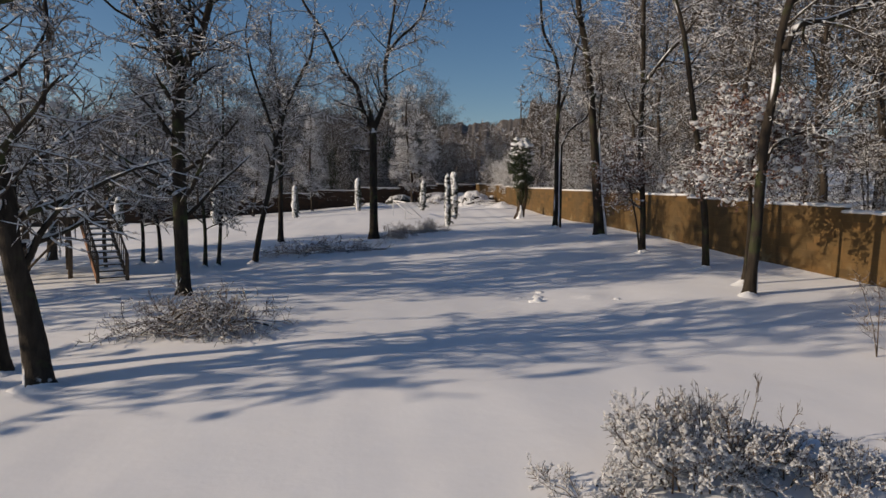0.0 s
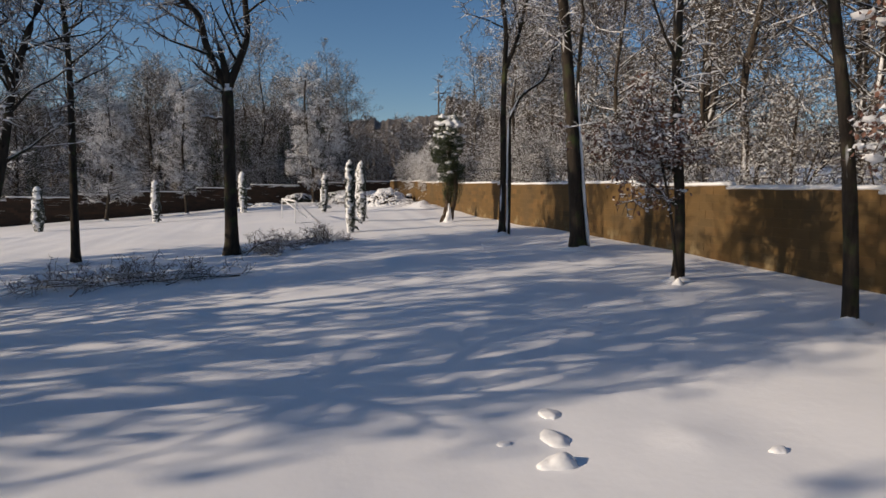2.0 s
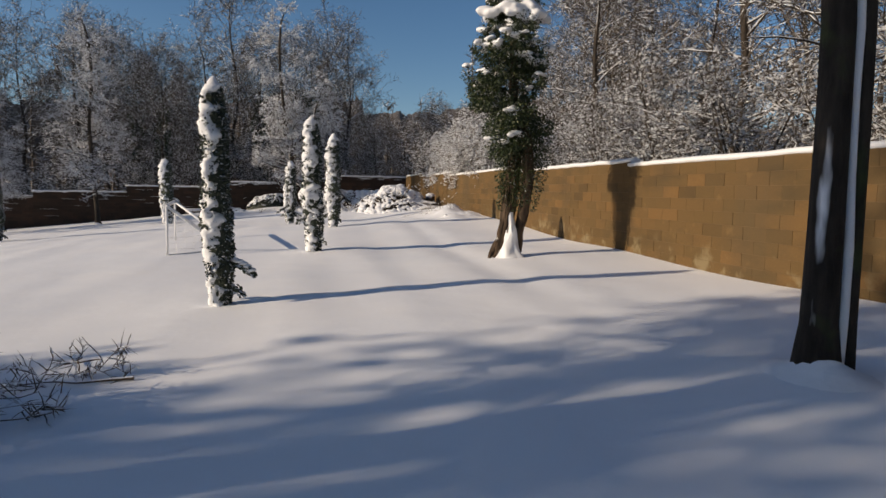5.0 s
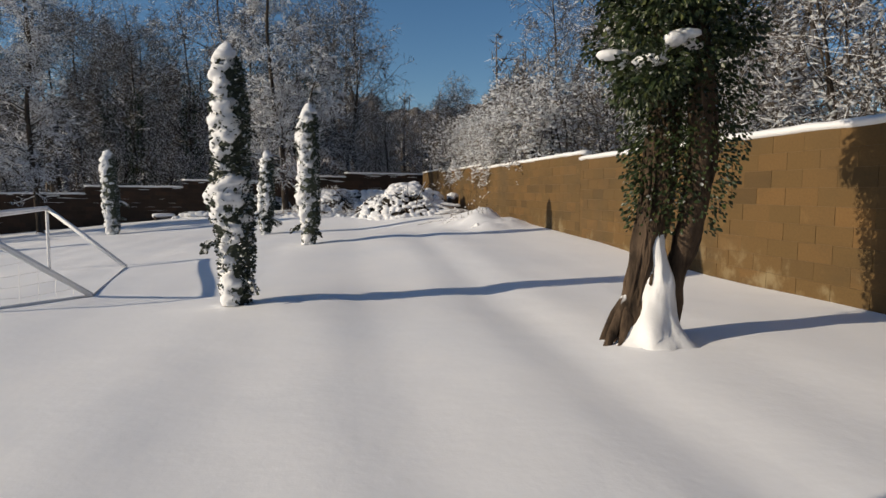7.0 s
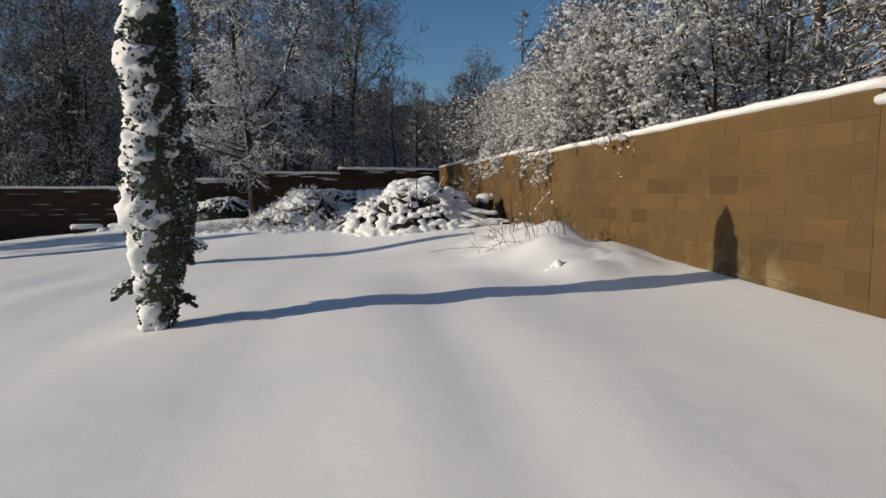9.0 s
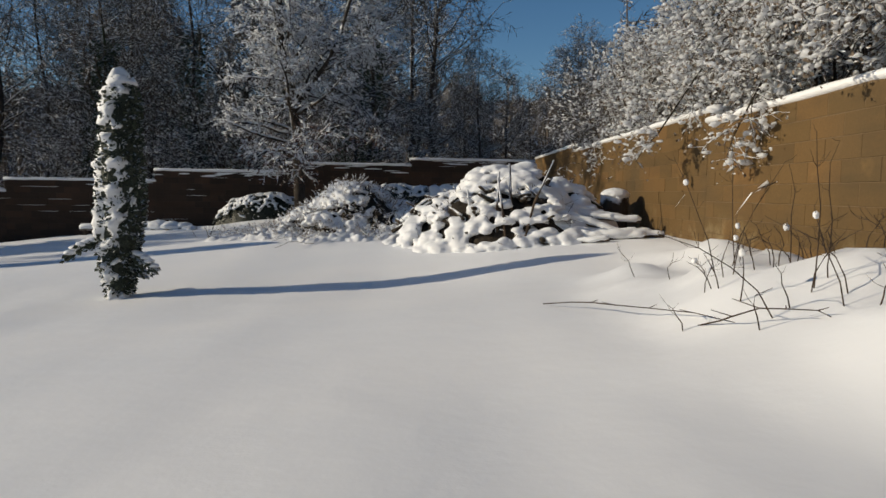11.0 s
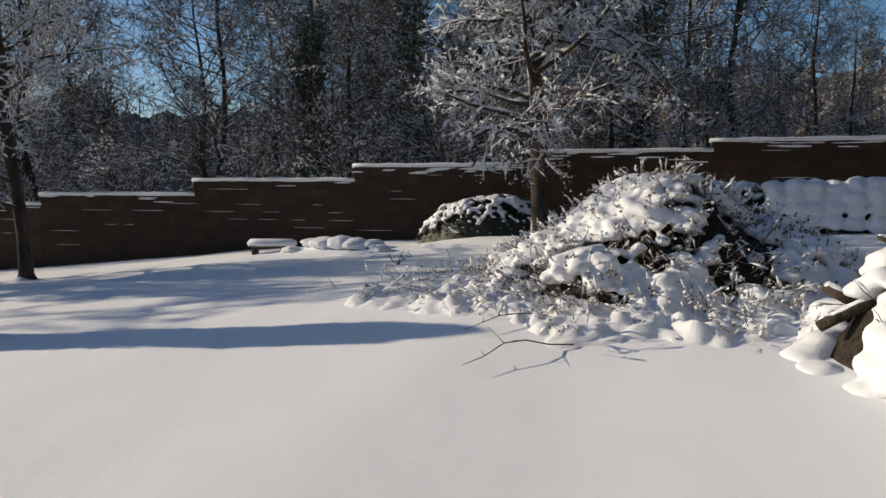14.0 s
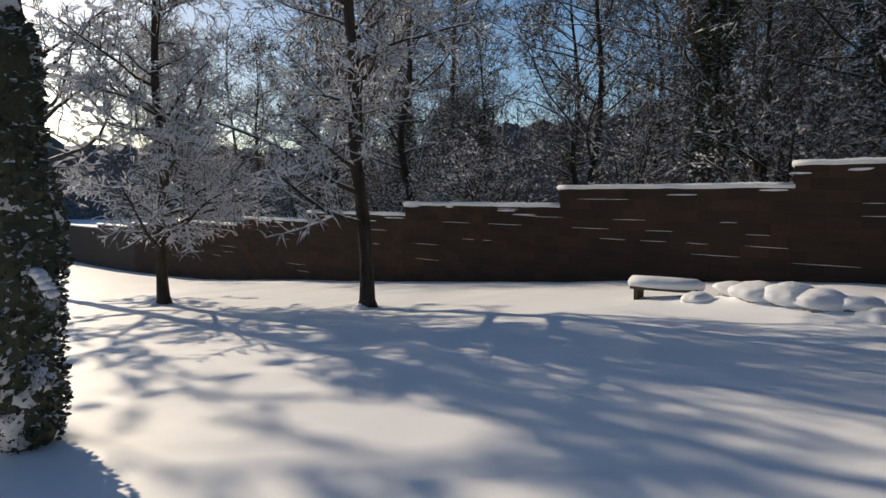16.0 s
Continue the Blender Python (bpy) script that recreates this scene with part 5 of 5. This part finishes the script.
def evergreen_bush():
    rng = random.Random(91)
    ob, point = heap("evergreen_bush", "low dark evergreen bush under a crust of snow", 2.75, 68.9, 1.55, 0.75, 0.78, 9, M_EVERGREEN, (2.6, 0.7))
    lumps = Buf()
    for k in range(2600):
        rho, a = math.sqrt(rng.random()), rng.uniform(0, 6.28)
        p = point(min(rho, 1.0), a)
        if rng.random() < rho ** 5 * 0.8 or noise.noise(p * 5 + Vector((2, 2, 2))) > 0.16:
            continue
        s = rng.uniform(0.02, 0.05)
        lumps.blob(p + Vector((0, 0, 0.07)), (s * 1.6, s * 1.2, s * 0.7), rng, 2, 0.12)
    drape("snow_crust", ob, lumps, 0.024, 2, "crust of snow on the top leaves")
    sprigs(ob, rng, lambda r: (lambda a, q: (point(q, a), Vector((math.cos(a), math.sin(a), 0.5))))(r.uniform(0, 6.28), math.sqrt(r.random())), 1800, 0.1, M_EVERGREEN, 0.045, 0.12, 0.0)


evergreen_bush()


def hedge_by_wall():
    rng = random.Random(121)
    ob, point = heap("clipped_hedge", "low dark hedge along the brown wall speckled with snow", 6.5, 69.0, 1.75, 0.6, 0.85, 12, M_EVERGREEN, (5.0, 0.5))
    lumps = Buf()
    for k in range(900):
        rho, a = math.sqrt(rng.random()), rng.uniform(0, 6.28)
        p = point(min(rho, 1.0), a)
        if rng.random() < rho ** 4 * 0.7 or noise.noise(p * 6) > 0.2:
            continue
        s = rng.uniform(0.03, 0.08)
        lumps.blob(p + Vector((0, 0, 0.08)), (s * 1.5, s * 1.1, s * 0.75), rng, 1, 0.15)
    drape("snow_crust", ob, lumps, 0.024, 2, "snow speckled over the leaves")
    sprigs(ob, rng, lambda r: (lambda a, q: (point(q, a), Vector((math.cos(a), math.sin(a), 0.5))))(r.uniform(0, 6.28), math.sqrt(r.random())), 900, 0.12, M_EVERGREEN, 0.05, 0.2, 0.0)


hedge_by_wall()


def snowed_stack():
    """Cut rounds stacked before the corner of the walls, so deep in snow that they show as lobes."""
    rng = random.Random(123)
    x0, y0 = 8.75, 68.3
    z0 = relief(x0, y0)
    ob = thing("wood_stack", "stack of cut rounds hidden under lobes of thick snow", "wood stack", (x0, y0, z0))
    for k in range(6):
        b = Buf()
        x = -0.75 + 0.3 * k
        b.tube([Vector((x, 0.25, -0.1)), Vector((x, 0.25, 0.4)), Vector((x, 0.27, 0.78))], [0.15, 0.145, 0.14], 12)
        part("round_log", b, M_DARK, ob, "", True)
    lumps = Buf()
    for k in range(6):
        x = -0.75 + 0.3 * k
        for z in (0.2, 0.45, 0.65, 0.8):
            lumps.lump((x + rng.uniform(-0.04, 0.04), 0.12 + rng.uniform(-0.05, 0.05) + (0.14 if z > 0.7 else 0), z + rng.uniform(-0.03, 0.03)), (rng.uniform(0.16, 0.2), 0.13 + (0.13 if z > 0.7 else 0), rng.uniform(0.12, 0.17)), k + z)
    drape("snow", ob, lumps, 0.03, 4, "lobes of snow")


snowed_stack()


def leaning_poles():
    for k, (x, y, dx, dz, r) in enumerate([(8.95, 58.75, 0.08, 1.15, 0.025), (9.1, 58.65, -0.1, 1.05, 0.02), (9.3, 58.6, 0.55, 1.3, 0.02), (9.2, 58.85, 0.0, 1.25, 0.028), (8.6, 58.9, -0.05, 0.9, 0.02)]):
        b = Buf()
        z = relief(x, y)
        b.tube([Vector((x, y, z - 0.1)), Vector((x + dx * 0.4, y + 0.25, z + dz * 0.5)), Vector((x + dx, y + 0.55, z + dz))], [r, r * 0.9, r * 0.7], 7)
        solo("pole", b, M_STICK, "bare pole leaning against the log heap", "pole", True, group="poles on the heap")


leaning_poles()


def brush(label, cx, cy, rx, ry, seed, count, height, length, snow=0.45, size=1.0):
    """Loose cut branches with their twigs, lying on the snow."""
    rng = random.Random(seed)
    ob = thing("cut_branches", label, "branches", (0, 0, 0), "cut branches left on the lawn")
    for k in range(count):
        a, q = rng.uniform(0, 6.28), math.sqrt(rng.random())
        x, y = cx + rx * q * math.cos(a), cy + ry * q * math.sin(a)
        tree = Tree(seed * 100 + k, levels=3, kids=(4, 4, 4), lengths=(0.55 * size, 0.42 * size, 0.25 * size), thin=0.006 * size ** 0.7, snow=snow, clump=0.022, up=0.02, wander=0.25, puff=1, long=2.6)
        d = Vector((rng.gauss(0, 1), rng.gauss(0, 0.5), 0)).normalized()
        z = relief(x, y) + 0.02
        pts, p = [], Vector((x, y, z)) - d * length * 0.5
        arch = rng.uniform(0.1, 1) * height * (1 - q * 0.6)
        for i in range(5):
            t = i / 4
            w = p + d * length * t + Vector((rng.uniform(-0.1, 0.1), rng.uniform(-0.1, 0.1), 0))
            w.z = relief(w.x, w.y) + 0.02 + arch * math.sin(t * 2.6)
            pts.append(w)
        tree.stem(pts, rng.uniform(0.015, 0.035) * size, 0.008 * size, 6, 0.15, 1.6, False)
        b = Buf()
        b.v, b.f = tree.trunk.v, tree.trunk.f
        o = len(b.v)
        b.v = b.v + tree.crown.v
        b.f = b.f + [tuple(i + o for i in f) for f in tree.crown.f]
        bough = part("branch", b, M_STICK, ob)
        if tree.snow.f:
            part("snow", tree.snow, M_SNOW, bough, "", True, "stuff")
    return ob


brush("heap of cut branches with withered twigs and snow", -3.8, 13.75, 1.0, 0.6, 2, 20, 0.6, 1.2, 0.7)
brush("long row of cut branches lying on the snow", -2.1, 27.4, 2.3, 0.6, 3, 14, 0.3, 1.7, 0.3)
brush("arching pile of cut branches on the snow", 0.75, 31.3, 0.5, 0.4, 4, 9, 0.62, 1.3, 0.35, 0.85)
brush("arching pile of cut branches on the snow", 2.25, 33.0, 0.6, 0.5, 8, 12, 0.55, 1.2, 0.4, 0.8)
brush("snowy twigs fallen on the lawn", 3.3, 34.1, 0.4, 0.3, 6, 2, 0.12, 0.9, 0.45, 0.6)


# ---- shrubs ----
def shrub(label, cx, cy, rx, ry, height, seed, stems, snow=0.9, clump=0.05, puff=1, kids=(5, 4, 3), spread=(45, 75), size=1.0):
    rng = random.Random(seed)
    tree = Tree(seed, levels=3, kids=kids, lengths=(0.42 * size, 0.26 * size, 0.16 * size), thin=0.0035, snow=snow, clump=clump, up=0.06, wander=0.22, puff=puff, long=2.2, spread=spread)
    for _ in range(stems):
        a, q = rng.uniform(0, 6.28), math.sqrt(rng.random())
        x, y = cx + rx * q * math.cos(a), cy + ry * q * math.sin(a)
        z = relief(x, y)
        dx, dy = rng.uniform(-0.2, 0.2) + 0.25 * q * math.cos(a), rng.uniform(-0.2, 0.2) + 0.25 * q * math.sin(a)
        h = height * rng.uniform(0.65, 1.1) * (1 - 0.3 * q)
        tree.stem([(x, y, z - 0.1), (x + dx * 0.3, y + dy * 0.3, z + h * 0.4), (x + dx * 0.7, y + dy * 0.7, z + h * 0.75), (x + dx, y + dy, z + h)], 0.012, 0.005, 5, 0.2, 1.3, False)
    return tree.finish("shrub", label, "shrub", bark=M_STICK, twig=M_STICK)


shrub("leafless garden shrub with upright twigs heaped with fresh snow", 2.65, 6.3, 0.42, 0.4, 0.5, 61, 34, 1.0, 0.055, 1, (4, 3, 3), (15, 50), 0.75)
shrub("low tangled shrub with snow on its leaves", 3.6, 6.05, 0.75, 0.4, 0.16, 63, 26, 0.9, 0.05, 1, (4, 3, 3), (30, 70), 0.7)
shrub("thin snowy shoots at the edge of the bed", 1.75, 6.05, 0.35, 0.25, 0.16, 64, 9, 1.0, 0.05, 1, (4, 3, 3), (20, 60), 0.65)
shrub("bare whippy shoots standing above the snowy shrub", 2.9, 6.4, 0.75, 0.3, 0.72, 65, 8, 0.2, 0.015, 1, (3, 2, 2), (20, 50), 0.6)
shrub("bare thin-twigged shrub standing in the snow", 7.4, 9.2, 0.45, 0.5, 1.5, 62, 7, 0.1, 0.02)
for x, y, seed, tall in ((2.33, 65.35, 66, 0.2), (3.46, 62.35, 67, 0.09)):
    shrub("small tuft of bare twigs poking through the snow", x, y, 0.06, 0.06, tall, seed, 4, 0.1, 0.02, 1, (2, 1, 1), (20, 50), tall * 1.4)



def stalks():
    """Dead weed stalks on the snow bank under the wall."""
    rng = random.Random(31)
    for k in range(54):
        x, y = min(11.25, rng.gauss(10.35, 0.4)), max(52.2, rng.gauss(53.3, 0.75))
        z = relief(x, y)
        h = rng.uniform(0.16, 0.5) if k > 7 else rng.uniform(0.65, 1.05)
        lean = Vector((rng.gauss(-0.1, 0.34), rng.gauss(0, 0.34), 1)).normalized()
        droop = Vector((rng.gauss(0, 0.3), rng.gauss(0, 0.3), -0.12)) * h
        kink = Vector((rng.uniform(-0.02, 0.02), rng.uniform(-0.02, 0.02), 0))
        pts = [Vector((0, 0, -0.05))] + [lean * h * u + droop * u ** 3 + kink * math.sin(u * 7 + k) for u in (0.25, 0.5, 0.75, 1.0)]
        stalk = Buf()
        stalk.tube(pts, [0.0042, 0.0037, 0.0031, 0.0024, 0.0014], 5)
        ob = thing("weed_stalk", "dead brown weed stalk standing in the snow", "weed", (x, y, z), "dead stalks by the wall")
        part("stem", stalk, M_STALK, ob)
        for _ in range(rng.randint(2, 5)):
            p = pts[rng.choice((2, 3, 3, 4))]
            q = p + Vector((rng.uniform(-0.09, 0.09), rng.uniform(-0.09, 0.09), rng.uniform(0.02, 0.09)))
            twig = Buf()
            twig.tube([p, (p + q) / 2 + Vector((0, 0, -0.012)), q], [0.0018, 0.0014, 0.0008], 3)
            part("side_twig", twig, M_STALK, ob)
        if k % 6 == 1:
            puff = Buf()
            puff.lump(pts[3], (0.02, 0.018, 0.024), k)
            part("snow_tuft", puff, M_SNOW, ob, "ball of snow", True)
    for k, (x, y, a, length) in enumerate([(9.3, 53.55, -1.1, 1.7), (9.75, 52.6, -0.9, 0.7)]):
        stick = Buf()
        pts = []
        for i in range(7):
            t = (i / 6 - 0.5) * length
            px, py = x + math.cos(a) * t + rng.uniform(-0.02, 0.02), y + math.sin(a) * t
            pts.append(Vector((px + 0.05 * math.sin(i * 1.3 + k), py + 0.06 * math.sin(i * 0.9 + 2 * k), relief(px, py) + 0.02 + 0.07 * math.sin(i / 6 * 3.14))))
        stick.tube(pts, [0.0048, 0.0046, 0.0044, 0.004, 0.0035, 0.003, 0.002], 5)
        for i in (2, 3, 4, 5):
            stick.tube([pts[i], pts[i] + Vector((rng.uniform(-0.12, 0.12), rng.uniform(-0.12, 0.12), 0.03))], [0.004, 0.002], 3)
        solo("stick", stick, M_STALK, "thin brown twig lying on the snow", "twig", group="twigs on the snow")


stalks()


# ---- log against the wall, bench, stones ----
def upright_log(x, y, r, h):
    z = relief(x, y)
    ob = thing("log", "upright sawn log with a cap of snow", "log", (x, y, z))
    b = Buf()
    b.tube([Vector((0, 0, -0.15)), Vector((0.03, 0, h * 0.5)), Vector((0.05, 0, h))], [r * 1.08, r, r * 0.98], 18)
    part("bark", b, M_DARK, ob, "", True)
    s = Buf()
    rng = random.Random(2)
    s.blob((0.05, 0, h), (r * 1.02, r * 1.02, 0.13), rng, 3, 0.04)
    part("snow_cap", s, M_SNOW, ob, "", True)


upright_log(11.05, 60.2, 0.24, 0.6)


def bench():
    ob = thing("bench", "low garden bench buried under a smooth layer of snow", "bench", (-1.55, 67.55, relief(-1.55, 67.55) - 0.13))
    ob.rotation_euler.z = 0.35
    seat = Buf()
    seat.box((-0.45, -0.17, 0.22), (0.45, 0.17, 0.27))
    part("seat", seat, M_WOOD, ob)
    for x in (-0.4, 0.36):
        leg = Buf()
        leg.box((x, -0.15, -0.15), (x + 0.06, 0.15, 0.22))
        part("leg", leg, M_WOOD, ob)
    s = Buf()
    s.tube([Vector((x, 0, 0.3)) for x in (-0.5, -0.46, -0.2, 0.1, 0.4, 0.5)], [0.1, 0.19, 0.2, 0.2, 0.19, 0.1], 14, True, True, 0.5)
    part("snow_cap", s, M_SNOW, ob, "", True)


bench()
rng = random.Random(14)
for k, (x, y, r) in enumerate([(-0.6, 67.7, 0.22), (-0.25, 67.5, 0.24), (0.15, 67.5, 0.26), (0.5, 67.45, 0.24), (0.85, 67.5, 0.2), (-0.95, 67.35, 0.15), (1.15, 67.2, 0.16)]):
    stone = thing("stone", "rounded border stone under a cap of snow", "stone", (x, y, relief(x, y) - 0.05), "border stones")
    b = Buf()
    b.blob((0, 0, r * 0.2), (r, r * 0.8, r * 0.62), rng, 2, 0.1)
    part("body", b, M_STONE, stone, "", True)
    s = Buf()
    s.lump((0, 0, r * 0.45), (r * 1.35, r * 1.0, r * 0.55), k)
    part("snow_cap", s, M_SNOW, stone, "", True)


# ---- small goal ----
def goal():
    ob = thing("goal_frame", "small white tubular goal frame with a torn net", "goal", (0, 0, 0))
    a, b, a2, b2 = [Vector((x, y, relief(x, y))) for x, y in ((2.0, 43.9), (1.35, 48.0), (3.2, 44.75), (2.75, 47.7))]
    up = Vector((0, 0, 1.12))
    for name, p, q in (("post", a, a + up), ("post", b, b + up), ("crossbar", a + up, b + up), ("back_bar", a + up, a2), ("back_bar", b + up, b2), ("ground_bar", a2, b2), ("ground_bar", a, a2)):
        t = Buf()
        t.tube([p, (p + q) / 2, q], [0.028] * 3, 10)
        bar = part(name, t, M_TUBE, ob, "", True)
        if abs((q - p).normalized().z) < 0.8 and name != "ground_bar":
            s = Buf()
            s.tube([p + Vector((0, 0, 0.03)), (p + q) / 2 + Vector((0, 0, 0.035)), q + Vector((0, 0, 0.03))], [0.035, 0.042, 0.035], 8, True, True, 0.7)
            part("snow", s, M_SNOW, bar, "", True)
    net = Buf()
    r = random.Random(3)
    for i in range(9):
        t = i / 8
        p, q = a.lerp(a + up, t), a2.lerp(a + up, t)
        net.tube([p, (p + q) / 2 + Vector((0, 0, -0.04)), q], [0.004] * 3, 3)
    for i in range(8):
        t = i / 7
        p = a.lerp(a2, t)
        net.tube([p, p.lerp((a + up).lerp(a2, t), 0.5) + Vector((r.uniform(-0.02, 0.02), 0, 0)), (a + up).lerp(a2, t)], [0.004] * 3, 3)
    part("net", net, M_TUBE, ob, "thin white net strings")


goal()


# ---- wooden platform with stairs ----
def platform():
    ob = thing("tree_platform", "raised wooden platform on posts beneath the snowy trees", "platform", (0, 0, 0))
    lo, hi, top = (-14.6, 22.9), (-10.1, 26.0), 2.75
    deck = Buf()
    n = 22
    for k in range(n):
        x0 = lo[0] + (hi[0] - lo[0]) * k / n
        plank = Buf()
        plank.box((x0 + 0.006, lo[1], top - 0.04), (x0 + (hi[0] - lo[0]) / n - 0.006, hi[1], top))
        part("plank", plank, M_WOOD, ob)
    for y in (lo[1] + 0.1, (lo[1] + hi[1]) / 2, hi[1] - 0.1):
        beam = Buf()
        beam.box((lo[0], y - 0.05, top - 0.22), (hi[0], y + 0.05, top - 0.044))
        part("beam", beam, M_WOOD, ob)
    r = random.Random(9)
    for x in (-14.4, -13.0, -11.6, -10.25):
        for y in (lo[1] + 0.1, hi[1] - 0.1):
            post = Buf()
            z = relief(x, y)
            post.tube([Vector((x, y, z - 0.2)), Vector((x + r.uniform(-0.05, 0.05), y, (z + top) / 2)), Vector((x, y, top - 0.22))], [0.075, 0.07, 0.065], 9)
            part("post", post, M_WOOD, ob, "", True)
    for x0, x1 in ((-14.4, -13.0), (-13.0, -11.6), (-11.6, -10.25)):
        brace = Buf()
        y = lo[1] + 0.02
        brace.tube([Vector((x0, y, relief(x0, y) + 0.3)), Vector((x1, y, top - 0.4))], [0.04, 0.04], 6)
        part("brace", brace, M_WOOD, ob)
    for x in (-14.5, -13.0, -11.5, -10.2):
        rail_post = Buf()
        rail_post.box((x - 0.04, hi[1] - 0.08, top + 0.004), (x + 0.04, hi[1], top + 0.9))
        part("rail_post", rail_post, M_WOOD, ob)
    rail = Buf()
    rail.box((lo[0], hi[1] - 0.09, top + 0.904), (hi[0], hi[1] + 0.01, top + 0.95))
    part("rail", rail, M_WOOD, ob)
    s = Buf()
    s.box((lo[0] + 0.05, lo[1] + 0.05, top + 0.003), (hi[0] - 0.05, hi[1] - 0.12, top + 0.1))
    part("snow", s, M_SNOW, ob, "flat layer of snow on the deck")


platform()


def stairs():
    ob = thing("wooden_stairs", "open wooden stairs with baluster handrails leading up to the platform", "stairs", (0, 0, 0))
    foot, head = Vector((-8.28, 21.4, relief(-8.28, 21.4))), Vector((-9.85, 23.9, 2.75))
    run = head - foot
    flat = Vector((run.x, run.y, 0)).normalized()
    side = Vector((-flat.y, flat.x, 0))
    half = 0.42
    n = 11
    for s, mat in ((half, M_REDWOOD), (-half, M_WOOD)):
        b = Buf()
        p, q = foot + side * s, head + side * s
        for w in (-0.025, 0.025):
            for base in (p, q):
                b.v += [base + side * w + Vector((0, 0, -0.12)), base + side * w + Vector((0, 0, 0.12))]
        b.f += [(0, 2, 3, 1), (4, 5, 7, 6), (0, 4, 6, 2), (1, 3, 7, 5), (0, 1, 5, 4), (2, 6, 7, 3)]
        part("stringer", b, mat, ob, "reddish new board" if mat is M_REDWOOD else "")
        hand = Buf()
        hand.tube([p + Vector((0, 0, 0.85)), q + Vector((0, 0, 0.85))], [0.035, 0.035], 8)
        part("handrail", hand, M_WOOD, ob)
        for k in range(13):
            t = k / 12
            c = p.lerp(q, t)
            bal = Buf()
            r = 0.035 if k in (0, 12) else 0.012
            bal.box((c.x - r, c.y - r, c.z - (0.25 if k == 0 else 0.05)), (c.x + r, c.y + r, c.z + 0.86))
            part("newel" if k in (0, 12) else "baluster", bal, M_WOOD, ob)
    for k in range(n):
        t = (k + 0.7) / n
        c = foot.lerp(head, t)
        m = Matrix.Translation(c) @ Matrix.Rotation(math.atan2(flat.y, flat.x), 4, "Z")
        tr = Buf()
        tr.box((-0.13, -half + 0.03, -0.02), (0.13, half - 0.03, 0.02), m)
        tread = part("tread", tr, M_WOOD, ob)
        s = Buf()
        s.box((-0.12, -half + 0.05, 0.022), (0.1, half - 0.06, 0.05), m)
        part("snow", s, M_SNOW, tread)


stairs()


# ---- lumps of snow on the lawn ----
for x, y, sx, sy, sz in ((3.6, 15.5, 0.22, 0.17, 0.15), (3.78, 15.95, 0.14, 0.26, 0.09), (3.3, 16.0, 0.09, 0.07, 0.05), (5.45, 15.1, 0.1, 0.08, 0.07), (3.95, 16.5, 0.12, 0.2, 0.06)):
    b = Buf()
    b.lump((x, y, relief(x, y) - sz * 0.25), (sx * 0.9, sy * 0.8, sz * 0.8), x * 10)
    solo("snow_lump", b, M_SNOW, "smooth lump of snow lying on the lawn", "snow lump", True, group="snow lumps")

# ---- hooded lump of snow on the bank ----
def stub(x, y):
    z = relief(x, y)
    ob = thing("stump", "hooded lump of snow on the bank, dark peg as its shaded hollow", "stump", (x, y, z - 0.05))
    # dark peg added in place of the shaded hollow under the hood
    wood = Buf()
    wood.tube([Vector((0, 0, -0.1)), Vector((0.0, 0.0, 0.04)), Vector((0.02, 0.0, 0.08))], [0.03, 0.025, 0.02], 9)
    part("stub", wood, M_DARK, ob, "", True)
    hood = Buf()
    for k, (dx, dy, dz, r) in enumerate(((0.0, 0.05, -0.02, 0.09), (0.03, 0.02, 0.05, 0.06), (0.05, -0.01, 0.1, 0.045), (0.06, -0.05, 0.06, 0.035), (0.065, -0.08, 0.0, 0.045))):
        hood.lump((dx, dy, dz), (r, r * 0.9, r * 0.85), k)
    drape("snow_hood", ob, hood, 0.012, 3, "curled hood of snow")


stub(9.9, 50.75)

# ---- wall blocks, laid last ----
lay_blocks(wall_east, E_PANELS[1:], E_PLACE, M_BLOCK, (44.2, 57.6), e_foot, 3)
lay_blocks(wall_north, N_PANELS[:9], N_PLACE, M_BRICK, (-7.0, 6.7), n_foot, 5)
